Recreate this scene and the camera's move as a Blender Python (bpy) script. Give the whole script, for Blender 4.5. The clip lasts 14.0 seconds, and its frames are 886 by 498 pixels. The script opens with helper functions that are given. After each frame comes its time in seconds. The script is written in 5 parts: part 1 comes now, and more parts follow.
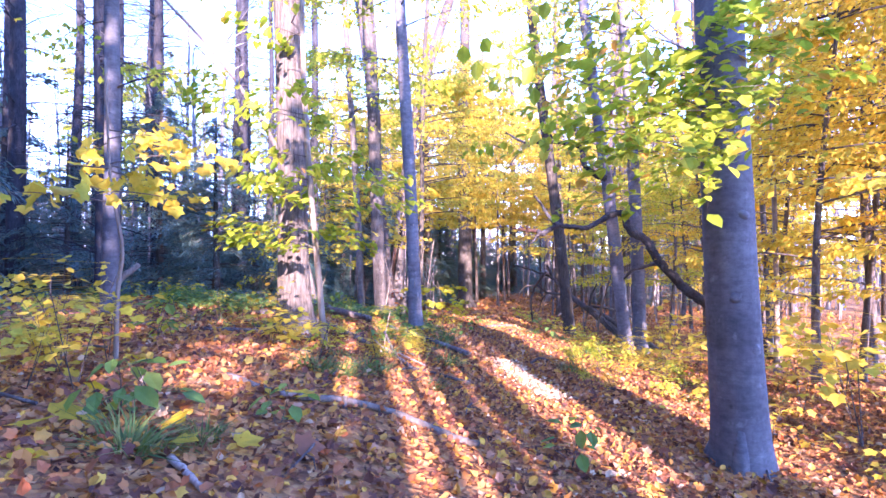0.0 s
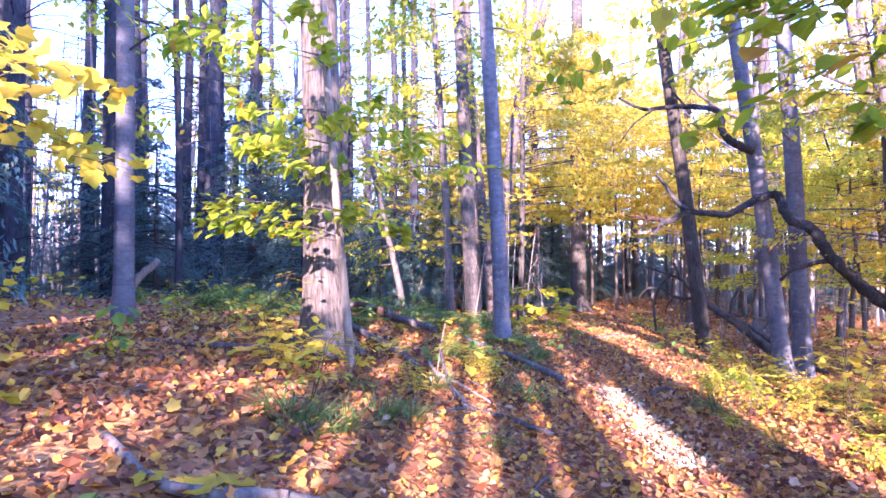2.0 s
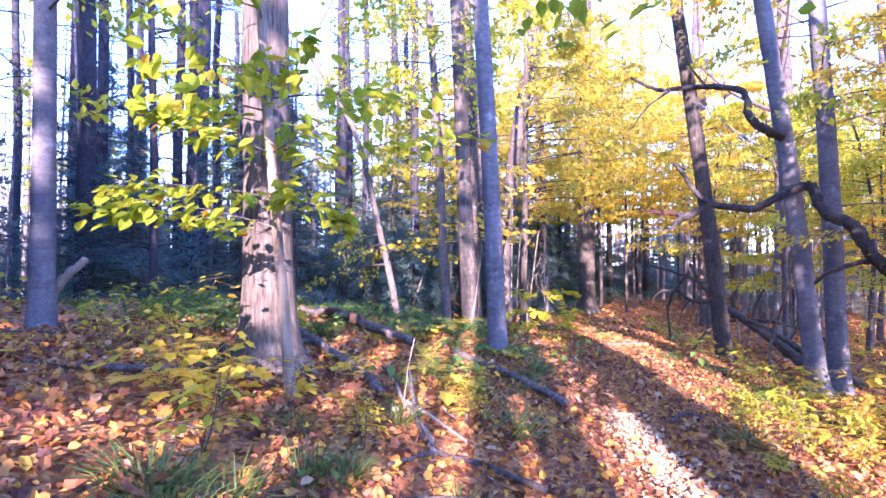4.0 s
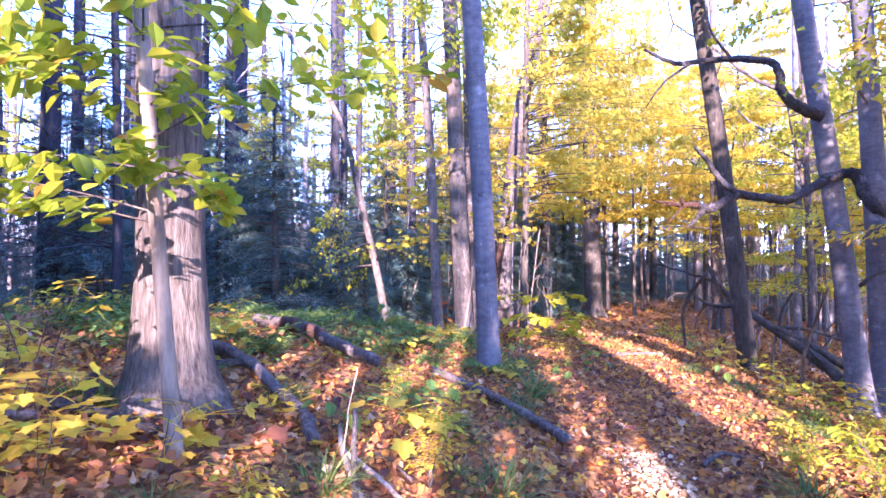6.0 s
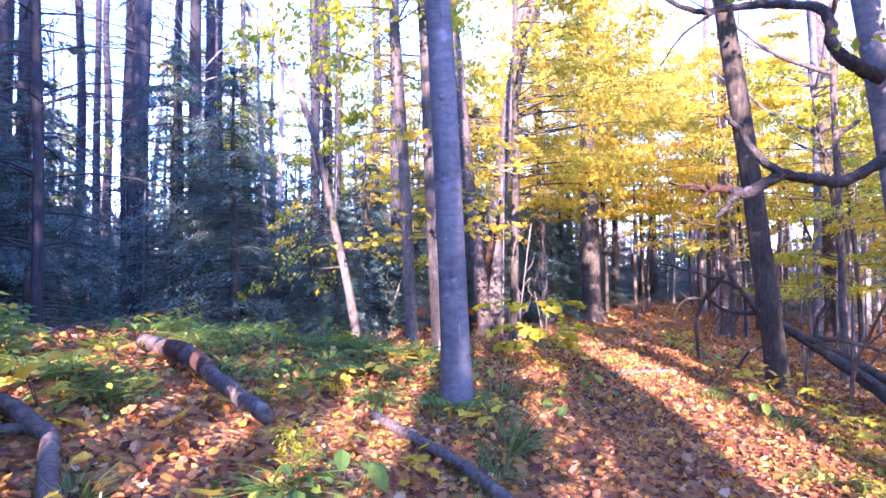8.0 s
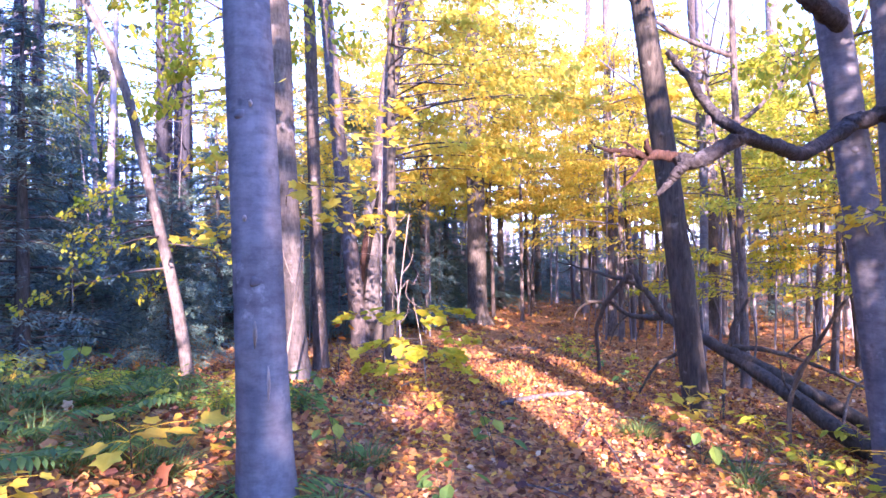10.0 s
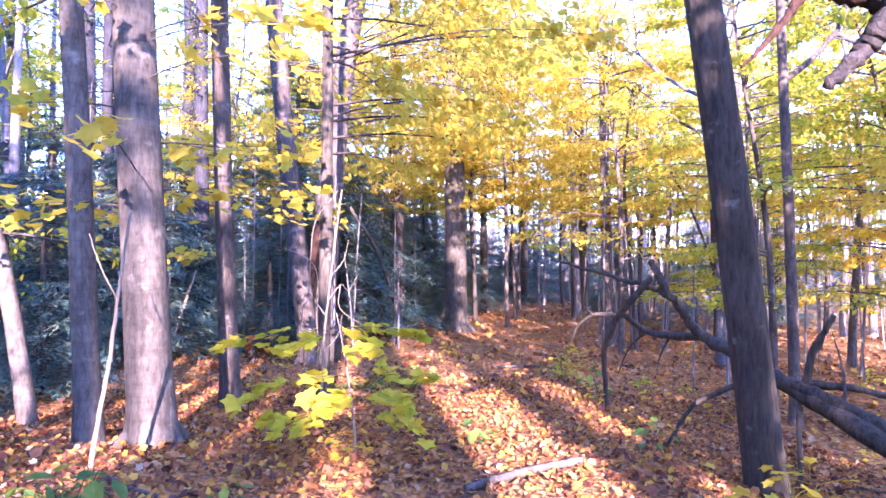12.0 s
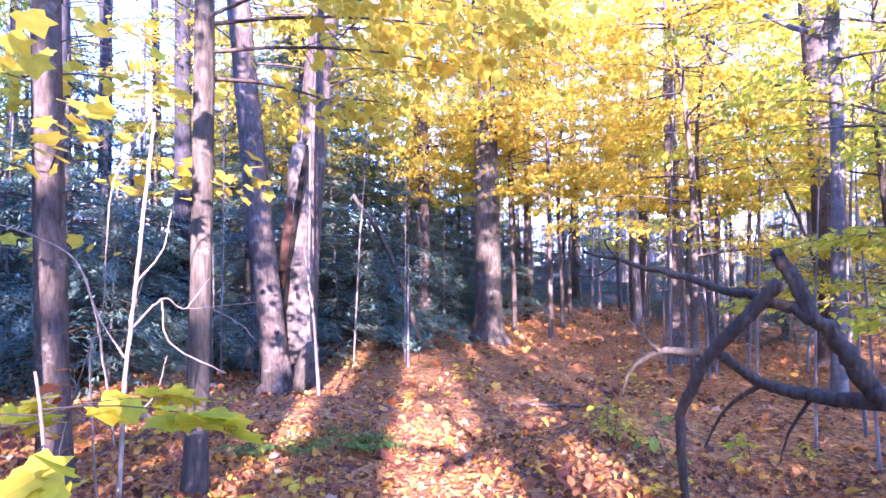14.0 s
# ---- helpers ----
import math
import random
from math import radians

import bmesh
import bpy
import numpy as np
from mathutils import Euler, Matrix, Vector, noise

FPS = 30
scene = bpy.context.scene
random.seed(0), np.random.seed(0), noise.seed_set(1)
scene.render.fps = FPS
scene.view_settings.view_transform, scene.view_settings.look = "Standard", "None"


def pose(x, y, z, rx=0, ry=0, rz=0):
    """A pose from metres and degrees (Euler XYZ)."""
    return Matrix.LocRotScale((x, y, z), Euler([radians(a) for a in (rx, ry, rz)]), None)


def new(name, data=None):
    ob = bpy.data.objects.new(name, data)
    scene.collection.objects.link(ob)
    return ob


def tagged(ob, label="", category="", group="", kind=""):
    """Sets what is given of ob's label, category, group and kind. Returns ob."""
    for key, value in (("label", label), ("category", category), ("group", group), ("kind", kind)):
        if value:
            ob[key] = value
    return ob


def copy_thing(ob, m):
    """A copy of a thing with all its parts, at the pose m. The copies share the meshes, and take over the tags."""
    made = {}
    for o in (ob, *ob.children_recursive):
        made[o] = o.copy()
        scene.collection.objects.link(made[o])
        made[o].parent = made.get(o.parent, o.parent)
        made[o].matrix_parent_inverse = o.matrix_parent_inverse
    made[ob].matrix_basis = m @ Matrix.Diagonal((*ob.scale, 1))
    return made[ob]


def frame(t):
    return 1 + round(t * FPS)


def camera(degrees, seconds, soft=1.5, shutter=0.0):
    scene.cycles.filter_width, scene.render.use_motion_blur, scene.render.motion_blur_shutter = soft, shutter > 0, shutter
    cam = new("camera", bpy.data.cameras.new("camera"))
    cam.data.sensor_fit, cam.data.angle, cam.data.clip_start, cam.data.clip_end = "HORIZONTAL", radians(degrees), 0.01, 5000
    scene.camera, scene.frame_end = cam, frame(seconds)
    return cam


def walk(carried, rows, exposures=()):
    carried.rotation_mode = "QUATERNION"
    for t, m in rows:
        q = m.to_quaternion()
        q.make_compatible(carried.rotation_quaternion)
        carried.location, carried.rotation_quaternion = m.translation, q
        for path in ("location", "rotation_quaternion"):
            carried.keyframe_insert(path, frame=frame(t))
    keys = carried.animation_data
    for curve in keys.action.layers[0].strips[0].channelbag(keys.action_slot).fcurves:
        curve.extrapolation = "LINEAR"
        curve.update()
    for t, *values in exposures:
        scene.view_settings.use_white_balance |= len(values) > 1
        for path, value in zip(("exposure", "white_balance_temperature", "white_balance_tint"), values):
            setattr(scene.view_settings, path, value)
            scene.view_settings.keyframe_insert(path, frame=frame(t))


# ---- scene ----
cam = camera(74.1, 14.0, soft=1.55)
# seconds, x, y, z, yaw, pitch, roll
ROWS = [
    (0.0, 0.000, 0.000, 1.620, 0.00, 1.40, -0.00),
    (0.5, 0.135, 0.537, 1.602, 1.94, 1.43, 0.09),
    (1.0, 0.251, 1.106, 1.574, 7.08, 1.45, 0.11),
    (1.5, 0.325, 1.675, 1.571, 10.54, 1.48, 0.05),
    (2.0, 0.382, 2.086, 1.558, 11.47, 1.48, 0.05),
    (2.5, 0.423, 2.417, 1.550, 11.90, 1.50, 0.06),
    (3.0, 0.448, 2.713, 1.564, 12.14, 1.49, 0.02),
    (5.5, 0.449, 4.040, 1.547, 12.55, 1.54, -0.02),
    (6.0, 0.454, 4.418, 1.552, 12.77, 1.58, 0.04),
    (6.5, 0.475, 4.813, 1.565, 12.95, 1.63, 0.11),
    (7.0, 0.488, 5.220, 1.568, 13.21, 1.65, 0.13),
    (7.2, 0.487, 5.390, 1.567, 13.14, 1.66, 0.16),
    (9.3, 0.400, 7.370, 1.557, 5.95, 1.71, 0.58),
    (9.5, 0.395, 7.583, 1.556, 3.92, 1.71, 0.61),
    (10.0, 0.432, 8.131, 1.546, 1.48, 1.67, 0.63),
    (10.5, 0.464, 8.741, 1.535, 0.70, 1.66, 0.62),
    (11.0, 0.544, 9.342, 1.540, 0.55, 1.63, 0.56),
    (11.5, 0.640, 9.946, 1.538, 0.33, 1.59, 0.52),
    (12.0, 0.762, 10.640, 1.538, 0.18, 1.60, 0.50),
    (12.5, 0.896, 11.344, 1.532, 0.01, 1.63, 0.55),
    (13.0, 1.049, 12.053, 1.528, -0.10, 1.64, 0.60),
    (13.5, 1.250, 12.823, 1.507, 2.00, 1.66, 0.64),
    (14.0, 1.491, 13.634, 1.505, 5.70, 1.67, 0.65),
]
walk(cam, [(t, pose(x, y, z, 90 + pitch, roll, yaw)) for t, x, y, z, yaw, pitch, roll in ROWS],
     exposures=[(0.0, 3.5, 5400, 55), (3.0, 3.4, 5350, 55), (5.5, 3.45, 5350, 55), (7.0, 3.52, 5400, 55), (9.5, 3.5, 5550, 57), (11.5, 3.72, 5350, 57), (14.0, 3.87, 5200, 57)])

# ---- daylight: a low autumn sun from behind the walker, clear sky ----
SUN_EL, SUN_DX = 20.0, -0.15          # elevation; sideways drift of the light for each metre it travels ahead
travel = Vector((SUN_DX, 1.0, -math.tan(radians(SUN_EL)) * math.hypot(1, SUN_DX))).normalized()
sun = new("sun", bpy.data.lights.new("sun", "SUN"))
sun.data.energy, sun.data.angle, sun.data.color = 2.9, radians(0.53), (1.0, 0.79, 0.54)
sun.matrix_world = Matrix.Translation((0, -20, 30)) @ travel.to_track_quat("-Z", "Y").to_matrix().to_4x4()
world = bpy.data.worlds.new("sky")
scene.world = world
world.use_nodes = True
sky = world.node_tree.nodes.new("ShaderNodeTexSky")
sky.sky_type, sky.sun_disc = "NISHITA", False
sky.sun_elevation = radians(SUN_EL)
sky.sun_rotation = math.atan2(-travel.x, -travel.y)
sky.air_density, sky.dust_density, sky.ozone_density = 0.9, 0.0, 4.5
back = world.node_tree.nodes["Background"]
back.inputs["Strength"].default_value = 0.15
world.node_tree.links.new(sky.outputs["Color"], back.inputs["Color"])

# ---- materials ----
def material(name):
    m = bpy.data.materials.new(name)
    m.use_nodes = True
    n, l = m.node_tree.nodes, m.node_tree.links
    return m, n, l, n["Principled BSDF"]


def ramp(n, stops, mode="LINEAR"):
    r = n.new("ShaderNodeValToRGB")
    r.color_ramp.interpolation = mode
    e = r.color_ramp.elements
    while len(e) < len(stops):
        e.new(0.5)
    for s, (p, c) in zip(e, stops):
        s.position, s.color = p, (*c, 1)
    return r


def texture(n, l, kind, scale, vec, detail=4.0, rough=0.6):
    t = n.new("ShaderNodeTex" + kind)
    t.inputs["Scale"].default_value = scale
    if kind == "Noise":
        t.inputs["Detail"].default_value, t.inputs["Roughness"].default_value = detail, rough
    l.new(vec, t.inputs["Vector"])
    return t


def stretched(n, l, scale):
    c, m = n.new("ShaderNodeTexCoord"), n.new("ShaderNodeMapping")
    m.inputs["Scale"].default_value = scale
    l.new(c.outputs["Object"], m.inputs["Vector"])
    return m.outputs["Vector"]


def mixed(n, l, fac, a, b, mode="MIX"):
    m = n.new("ShaderNodeMix")
    m.data_type, m.blend_type = "RGBA", mode
    for sock, v in ((m.inputs[0], fac), (m.inputs[6], a), (m.inputs[7], b)):
        if isinstance(v, (int, float)):
            sock.default_value = v
        elif isinstance(v, tuple):
            sock.default_value = (*v, 1)
        else:
            l.new(v, sock)
    return m.outputs[2]


def bump(n, l, height, strength, distance, b):
    u = n.new("ShaderNodeBump")
    u.inputs["Strength"].default_value, u.inputs["Distance"].default_value = strength, distance
    l.new(height, u.inputs["Height"])
    l.new(u.outputs["Normal"], b.inputs["Normal"])


def bark(name, dark, light, lichen, furrow=1.0, stretch=(9, 9, 1.6), patch=0.55, depth=0.012, rings=0.0):
    """Bark: long furrows, broad stains and lichen blotches; rings: cross wrinkles and dark specks, as on beech."""
    m, n, l, b = material(name)
    v = stretched(n, l, stretch)
    grain = texture(n, l, "Noise", 3.0, v, 6, 0.7)
    c = n.new("ShaderNodeTexCoord")
    broad = texture(n, l, "Noise", 1.3, c.outputs["Object"], 3, 0.6)
    blot = texture(n, l, "Noise", 5.0, c.outputs["Object"], 5, 0.65)
    info = n.new("ShaderNodeObjectInfo")
    r1 = ramp(n, [(0.32, dark), (0.62, light)])
    l.new(grain.outputs["Fac"], r1.inputs[0])
    r2 = ramp(n, [(0.33, (0.5, 0.48, 0.48)), (0.67, (1.2, 1.17, 1.1))])
    l.new(broad.outputs["Fac"], r2.inputs[0])
    c1 = mixed(n, l, 0.75, r1.outputs[0], r2.outputs[0], "MULTIPLY")
    r3 = ramp(n, [(patch, (0, 0, 0)), (patch + 0.12, (1, 1, 1))])
    l.new(blot.outputs["Fac"], r3.inputs[0])
    c2 = mixed(n, l, r3.outputs[0], c1, lichen)
    if rings:
        fold = texture(n, l, "Noise", 1.0, stretched(n, l, (2.2, 2.2, 17.0)), 5, 0.7)
        r4 = ramp(n, [(0.36, (0.62, 0.61, 0.62)), (0.52, (1.0, 1.0, 1.0)), (0.7, (1.18, 1.17, 1.15))])
        l.new(fold.outputs["Fac"], r4.inputs[0])
        c2 = mixed(n, l, rings, c2, r4.outputs[0], "MULTIPLY")
        speck = texture(n, l, "Voronoi", 1.0, stretched(n, l, (9.0, 9.0, 6.0)))
        r5 = ramp(n, [(0.07, (0.38, 0.36, 0.36)), (0.14, (1.0, 1.0, 1.0))])
        l.new(speck.outputs["Distance"], r5.inputs[0])
        c2 = mixed(n, l, rings, c2, r5.outputs[0], "MULTIPLY")
        streak = texture(n, l, "Noise", 1.0, stretched(n, l, (16.0, 16.0, 0.9)), 4, 0.7)
        r6 = ramp(n, [(0.4, (0.84, 0.84, 0.86)), (0.66, (1.2, 1.18, 1.15))])
        l.new(streak.outputs["Fac"], r6.inputs[0])
        c2 = mixed(n, l, rings, c2, r6.outputs[0], "MULTIPLY")
    hs = n.new("ShaderNodeHueSaturation")
    mr = n.new("ShaderNodeMapRange")
    mr.inputs["To Min"].default_value, mr.inputs["To Max"].default_value = 0.82, 1.18
    l.new(info.outputs["Random"], mr.inputs["Value"])
    l.new(mr.outputs[0], hs.inputs["Value"])
    l.new(c2, hs.inputs["Color"])
    l.new(hs.outputs[0], b.inputs["Base Color"])
    b.inputs["Roughness"].default_value = 0.88
    b.inputs["Specular IOR Level"].default_value = 0.25
    bump(n, l, grain.outputs["Fac"], furrow, depth, b)
    return m


def leafy(name, stops, glow=0.5, rough=0.55, vary=True):
    """Thin leaves: each island its own hue, light shining through."""
    m, n, l, b = material(name)
    g = n.new("ShaderNodeNewGeometry")
    r = ramp(n, stops)
    l.new(g.outputs["Random Per Island"], r.inputs[0])
    col = r.outputs[0]
    c = n.new("ShaderNodeTexCoord")
    if vary:
        mottle = texture(n, l, "Noise", 14.0, c.outputs["Object"], 3)
        r2 = ramp(n, [(0.3, (0.72, 0.7, 0.66)), (0.7, (1.1, 1.1, 1.1))])
        l.new(mottle.outputs["Fac"], r2.inputs[0])
        col = mixed(n, l, 0.8, col, r2.outputs[0], "MULTIPLY")
    l.new(col, b.inputs["Base Color"])
    b.inputs["Roughness"].default_value = rough
    b.inputs["Specular IOR Level"].default_value = 0.3
    if glow:
        t, s = n.new("ShaderNodeBsdfTranslucent"), n.new("ShaderNodeMixShader")
        s.inputs[0].default_value = glow
        l.new(col, t.inputs["Color"])
        l.new(b.outputs[0], s.inputs[1])
        l.new(t.outputs[0], s.inputs[2])
        l.new(s.outputs[0], n["Material Output"].inputs["Surface"])
    return m


def soil(name):
    """Trodden leaf litter: overlapping leaf-sized flakes of brown, rust and grey over dark earth."""
    m, n, l, b = material(name)
    c = n.new("ShaderNodeTexCoord")
    warp = texture(n, l, "Noise", 9.0, c.outputs["Object"], 3)
    v = mixed(n, l, 0.06, c.outputs["Object"], warp.outputs["Color"])
    cell = texture(n, l, "Voronoi", 17.0, v)
    cell2 = texture(n, l, "Voronoi", 29.0, v)
    sep, sep2 = n.new("ShaderNodeSeparateColor"), n.new("ShaderNodeSeparateColor")
    l.new(cell.outputs["Color"], sep.inputs[0])
    l.new(cell2.outputs["Color"], sep2.inputs[0])
    tones = [(0.0, (0.06, 0.032, 0.022)), (0.25, (0.18, 0.085, 0.045)), (0.5, (0.32, 0.15, 0.065)),
             (0.72, (0.42, 0.22, 0.085)), (0.88, (0.48, 0.28, 0.12)), (1.0, (0.55, 0.36, 0.12))]
    r1, r2 = ramp(n, tones), ramp(n, tones)
    l.new(sep.outputs[0], r1.inputs[0])
    l.new(sep2.outputs[1], r2.inputs[0])
    c1 = mixed(n, l, 0.45, r1.outputs[0], r2.outputs[0])
    broad = texture(n, l, "Noise", 0.7, c.outputs["Object"], 5, 0.65)
    r3 = ramp(n, [(0.35, (0.62, 0.58, 0.56)), (0.65, (1.15, 1.1, 1.0))])
    l.new(broad.outputs["Fac"], r3.inputs[0])
    c2 = mixed(n, l, 0.85, c1, r3.outputs[0], "MULTIPLY")
    l.new(c2, b.inputs["Base Color"])
    b.inputs["Roughness"].default_value = 0.9
    b.inputs["Specular IOR Level"].default_value = 0.2
    bump(n, l, cell.outputs["Distance"], 1.0, 0.03, b)
    return m


SMOOTH_BARK = bark("smooth_grey_bark", (0.105, 0.110, 0.126), (0.178, 0.184, 0.206), (0.27, 0.275, 0.285), 0.5, (5, 5, 7), 0.6, 0.006, 0.45)
BEECH_BARK = bark("ribbed_beech_bark", (0.075, 0.067, 0.061), (0.19, 0.174, 0.157), (0.28, 0.262, 0.235), 0.9, (9, 9, 2.6), 0.6, 0.012, 0.5)
RIBBED_BARK = bark("ribbed_brown_grey_bark", (0.055, 0.046, 0.039), (0.265, 0.238, 0.21), (0.32, 0.295, 0.265), 1.0, (13, 13, 1.6), 0.64, 0.035)
DARK_BARK = bark("dark_furrowed_bark", (0.036, 0.033, 0.029), (0.125, 0.112, 0.094), (0.23, 0.225, 0.185), 1.0, (9, 9, 1.8), 0.62, 0.018)
BROWN_BARK = bark("brown_scaly_bark", (0.05, 0.042, 0.038), (0.165, 0.14, 0.124), (0.27, 0.25, 0.22), 1.0, (8, 8, 2.2), 0.58, 0.022)
PALE_BARK = bark("pale_bark", (0.18, 0.15, 0.12), (0.36, 0.31, 0.25), (0.42, 0.38, 0.33), 0.6, (8, 8, 1.5), 0.6, 0.008)
DEAD_WOOD = bark("weathered_dead_wood", (0.022, 0.020, 0.022), (0.10, 0.094, 0.096), (0.21, 0.205, 0.205), 1.0, (11, 11, 9), 0.6, 0.03)
LOG_WOOD = bark("grey_fallen_wood", (0.045, 0.038, 0.037), (0.185, 0.16, 0.15), (0.29, 0.26, 0.245), 1.0, (12, 12, 5), 0.58, 0.025)
PALE_WOOD = bark("bleached_wood", (0.2, 0.165, 0.14), (0.42, 0.36, 0.31), (0.48, 0.44, 0.4), 0.8, (16, 16, 2.0), 0.62, 0.008)
SPLIT_WOOD = bark("torn_red_brown_wood", (0.028, 0.015, 0.011), (0.095, 0.052, 0.038), (0.22, 0.165, 0.13), 1.0, (20, 20, 2.0), 0.62, 0.014)
CRACK_BLACK = bark("near_black_crack", (0.008, 0.007, 0.006), (0.02, 0.016, 0.013), (0.035, 0.03, 0.026), 1.0, (14, 14, 2.5), 0.8, 0.012)
# paler grey-violet bark: the haze of distance is put into its colour
HAZED_BARK = bark("haze_paled_bark", (0.15, 0.14, 0.15), (0.31, 0.295, 0.30), (0.40, 0.38, 0.375), 0.6, (6, 6, 1.2), 0.6, 0.01)
PINE_BARK = bark("dark_pine_bark", (0.022, 0.023, 0.03), (0.065, 0.066, 0.078), (0.11, 0.115, 0.12), 1.0, (7, 7, 2.0), 0.64, 0.018)
GROUND = soil("leaf_litter_soil")
LITTER = leafy("fallen_leaves", [(0.0, (0.09, 0.036, 0.028)), (0.22, (0.19, 0.075, 0.042)), (0.42, (0.36, 0.145, 0.055)), (0.60, (0.50, 0.24, 0.08)),
                                 (0.74, (0.58, 0.28, 0.055)), (0.83, (0.72, 0.47, 0.06)), (0.91, (0.55, 0.16, 0.05)), (0.97, (0.50, 0.34, 0.19)), (1.0, (0.62, 0.48, 0.30))], 0.22, 0.6)
YELLOW = leafy("yellow_maple_leaves", [(0.0, (0.66, 0.47, 0.035)), (0.3, (0.74, 0.57, 0.05)), (0.65, (0.78, 0.64, 0.07)), (0.9, (0.60, 0.61, 0.07)), (1.0, (0.68, 0.39, 0.03))], 0.6)
ORANGE = leafy("orange_maple_leaves", [(0.0, (0.76, 0.50, 0.02)), (0.4, (0.82, 0.61, 0.03)), (0.8, (0.86, 0.69, 0.05)), (1.0, (0.76, 0.40, 0.03))], 0.55)
RED_LEAF = leafy("red_orange_leaves", [(0.0, (0.42, 0.09, 0.03)), (0.5, (0.60, 0.19, 0.03)), (1.0, (0.70, 0.36, 0.04))], 0.5)
LIME = leafy("yellow_green_leaves", [(0.0, (0.30, 0.40, 0.03)), (0.35, (0.50, 0.54, 0.04)), (0.7, (0.66, 0.64, 0.05)), (0.95, (0.72, 0.60, 0.06)), (1.0, (0.64, 0.36, 0.05))], 0.55)
BOUGH = leafy("green_beech_leaves", [(0.0, (0.20, 0.32, 0.02)), (0.5, (0.38, 0.47, 0.025)), (0.85, (0.54, 0.57, 0.035)), (0.96, (0.66, 0.60, 0.05)), (1.0, (0.60, 0.27, 0.04))], 0.55)
GREEN = leafy("green_leaves", [(0.0, (0.07, 0.17, 0.05)), (0.5, (0.13, 0.27, 0.06)), (0.85, (0.25, 0.37, 0.06)), (1.0, (0.44, 0.46, 0.06))], 0.5)
CONIFER = leafy("dark_needles", [(0.0, (0.065, 0.14, 0.13)), (0.5, (0.105, 0.21, 0.19)), (0.85, (0.15, 0.25, 0.20)), (1.0, (0.26, 0.29, 0.14))], 0.3, 0.5, False)
FAR_GREEN = leafy("far_evergreen_leaves", [(0.0, (0.07, 0.10, 0.09)), (0.5, (0.11, 0.15, 0.12)), (0.9, (0.17, 0.20, 0.13)), (1.0, (0.34, 0.32, 0.10))], 0.4, 0.6, False)
# leaf colours paled to stand in for sun glare on the path
SUN_PALE = leafy("sun_paled_leaves", [(0.0, (0.30, 0.20, 0.11)), (0.4, (0.50, 0.39, 0.25)), (1.0, (0.70, 0.60, 0.44))], 0.2, 0.6)
GRASS = leafy("grass_blades", [(0.0, (0.06, 0.12, 0.03)), (0.5, (0.12, 0.20, 0.045)), (0.85, (0.22, 0.27, 0.07)), (1.0, (0.36, 0.31, 0.13))], 0.4, 0.5, False)

# ---- tools ----
def smooth(a, b, v):
    t = np.clip((np.asarray(v, float) - a) / (b - a), 0, 1)
    return t * t * (3 - 2 * t)


def height(x, y):
    """The ground: a bank beside the start of the path that runs out ahead, a dip to its right, a slow fall ahead."""
    x, y = np.asarray(x, float), np.asarray(y, float)
    bank = 0.95 / (1 + np.exp((x + 0.6) / 0.8)) * (1 - smooth(10, 17.5, y))
    dip = -0.42 * smooth(2.1, 4.4, x) * smooth(6, 12, y) * (1 - 0.6 * smooth(16, 30, y))
    fall = -0.62 * smooth(11, 31, y)
    fine = 0.035 * np.sin(1.9 * x + 0.7 * y) * np.sin(1.3 * y - 0.6 * x + 1) + 0.05 * np.sin(0.55 * x + 2) * np.sin(0.48 * y)
    far = 0.5 * np.sin(0.06 * x + 1) * np.sin(0.05 * y) * smooth(30, 90, np.hypot(x, y))
    mound = 0.24 * np.exp(-((x + 0.85) / 0.55) ** 2 - ((y - 20.9) / 0.8) ** 2)
    return bank + dip + fall + fine + far + mound


class Geo:
    """Gathers points and faces of one mesh."""

    def __init__(self):
        self.v, self.f, self.n = [], [], 0

    def add(self, v, faces):
        for f in faces:
            self.f.append(np.asarray(f, np.int32) + self.n)
        self.v.append(np.asarray(v, np.float32))
        self.n += len(v)

    def mesh(self, name, mat, soft=True):
        me = bpy.data.meshes.new(name)
        v = np.concatenate(self.v)
        tot = np.concatenate([np.full(len(f), f.shape[1], np.int32) for f in self.f])
        loops = np.concatenate([f.ravel() for f in self.f])
        me.vertices.add(len(v))
        me.vertices.foreach_set("co", v.ravel())
        me.loops.add(len(loops))
        me.loops.foreach_set("vertex_index", loops)
        me.polygons.add(len(tot))
        me.polygons.foreach_set("loop_start", np.concatenate([[0], np.cumsum(tot)[:-1]]).astype(np.int32))
        me.polygons.foreach_set("loop_total", tot)
        me.polygons.foreach_set("use_smooth", np.full(len(tot), soft))
        me.update(calc_edges=True)
        me.materials.append(mat)
        return me


def part(name, data, parent, label=""):
    ob = new(name, data)
    ob.parent = parent
    return tagged(ob, label) if label else ob


def curve_points(pts, steps):
    """A smooth line through a few points."""
    p = np.asarray(pts, float)
    if len(p) < 3:
        s = np.linspace(0, 1, steps)[:, None]
        return p[0] * (1 - s) + p[-1] * s
    q = np.vstack([2 * p[0] - p[1], p, 2 * p[-1] - p[-2]])
    out = []
    for u in np.linspace(0, len(p) - 1 - 1e-6, steps):
        i, t = int(u), u - int(u)
        a, b, c, d = q[i:i + 4]
        out.append(0.5 * (2 * b + (c - a) * t + (2 * a - 5 * b + 4 * c - d) * t * t + (3 * b - a - 3 * c + d) * t ** 3))
    return np.array(out)


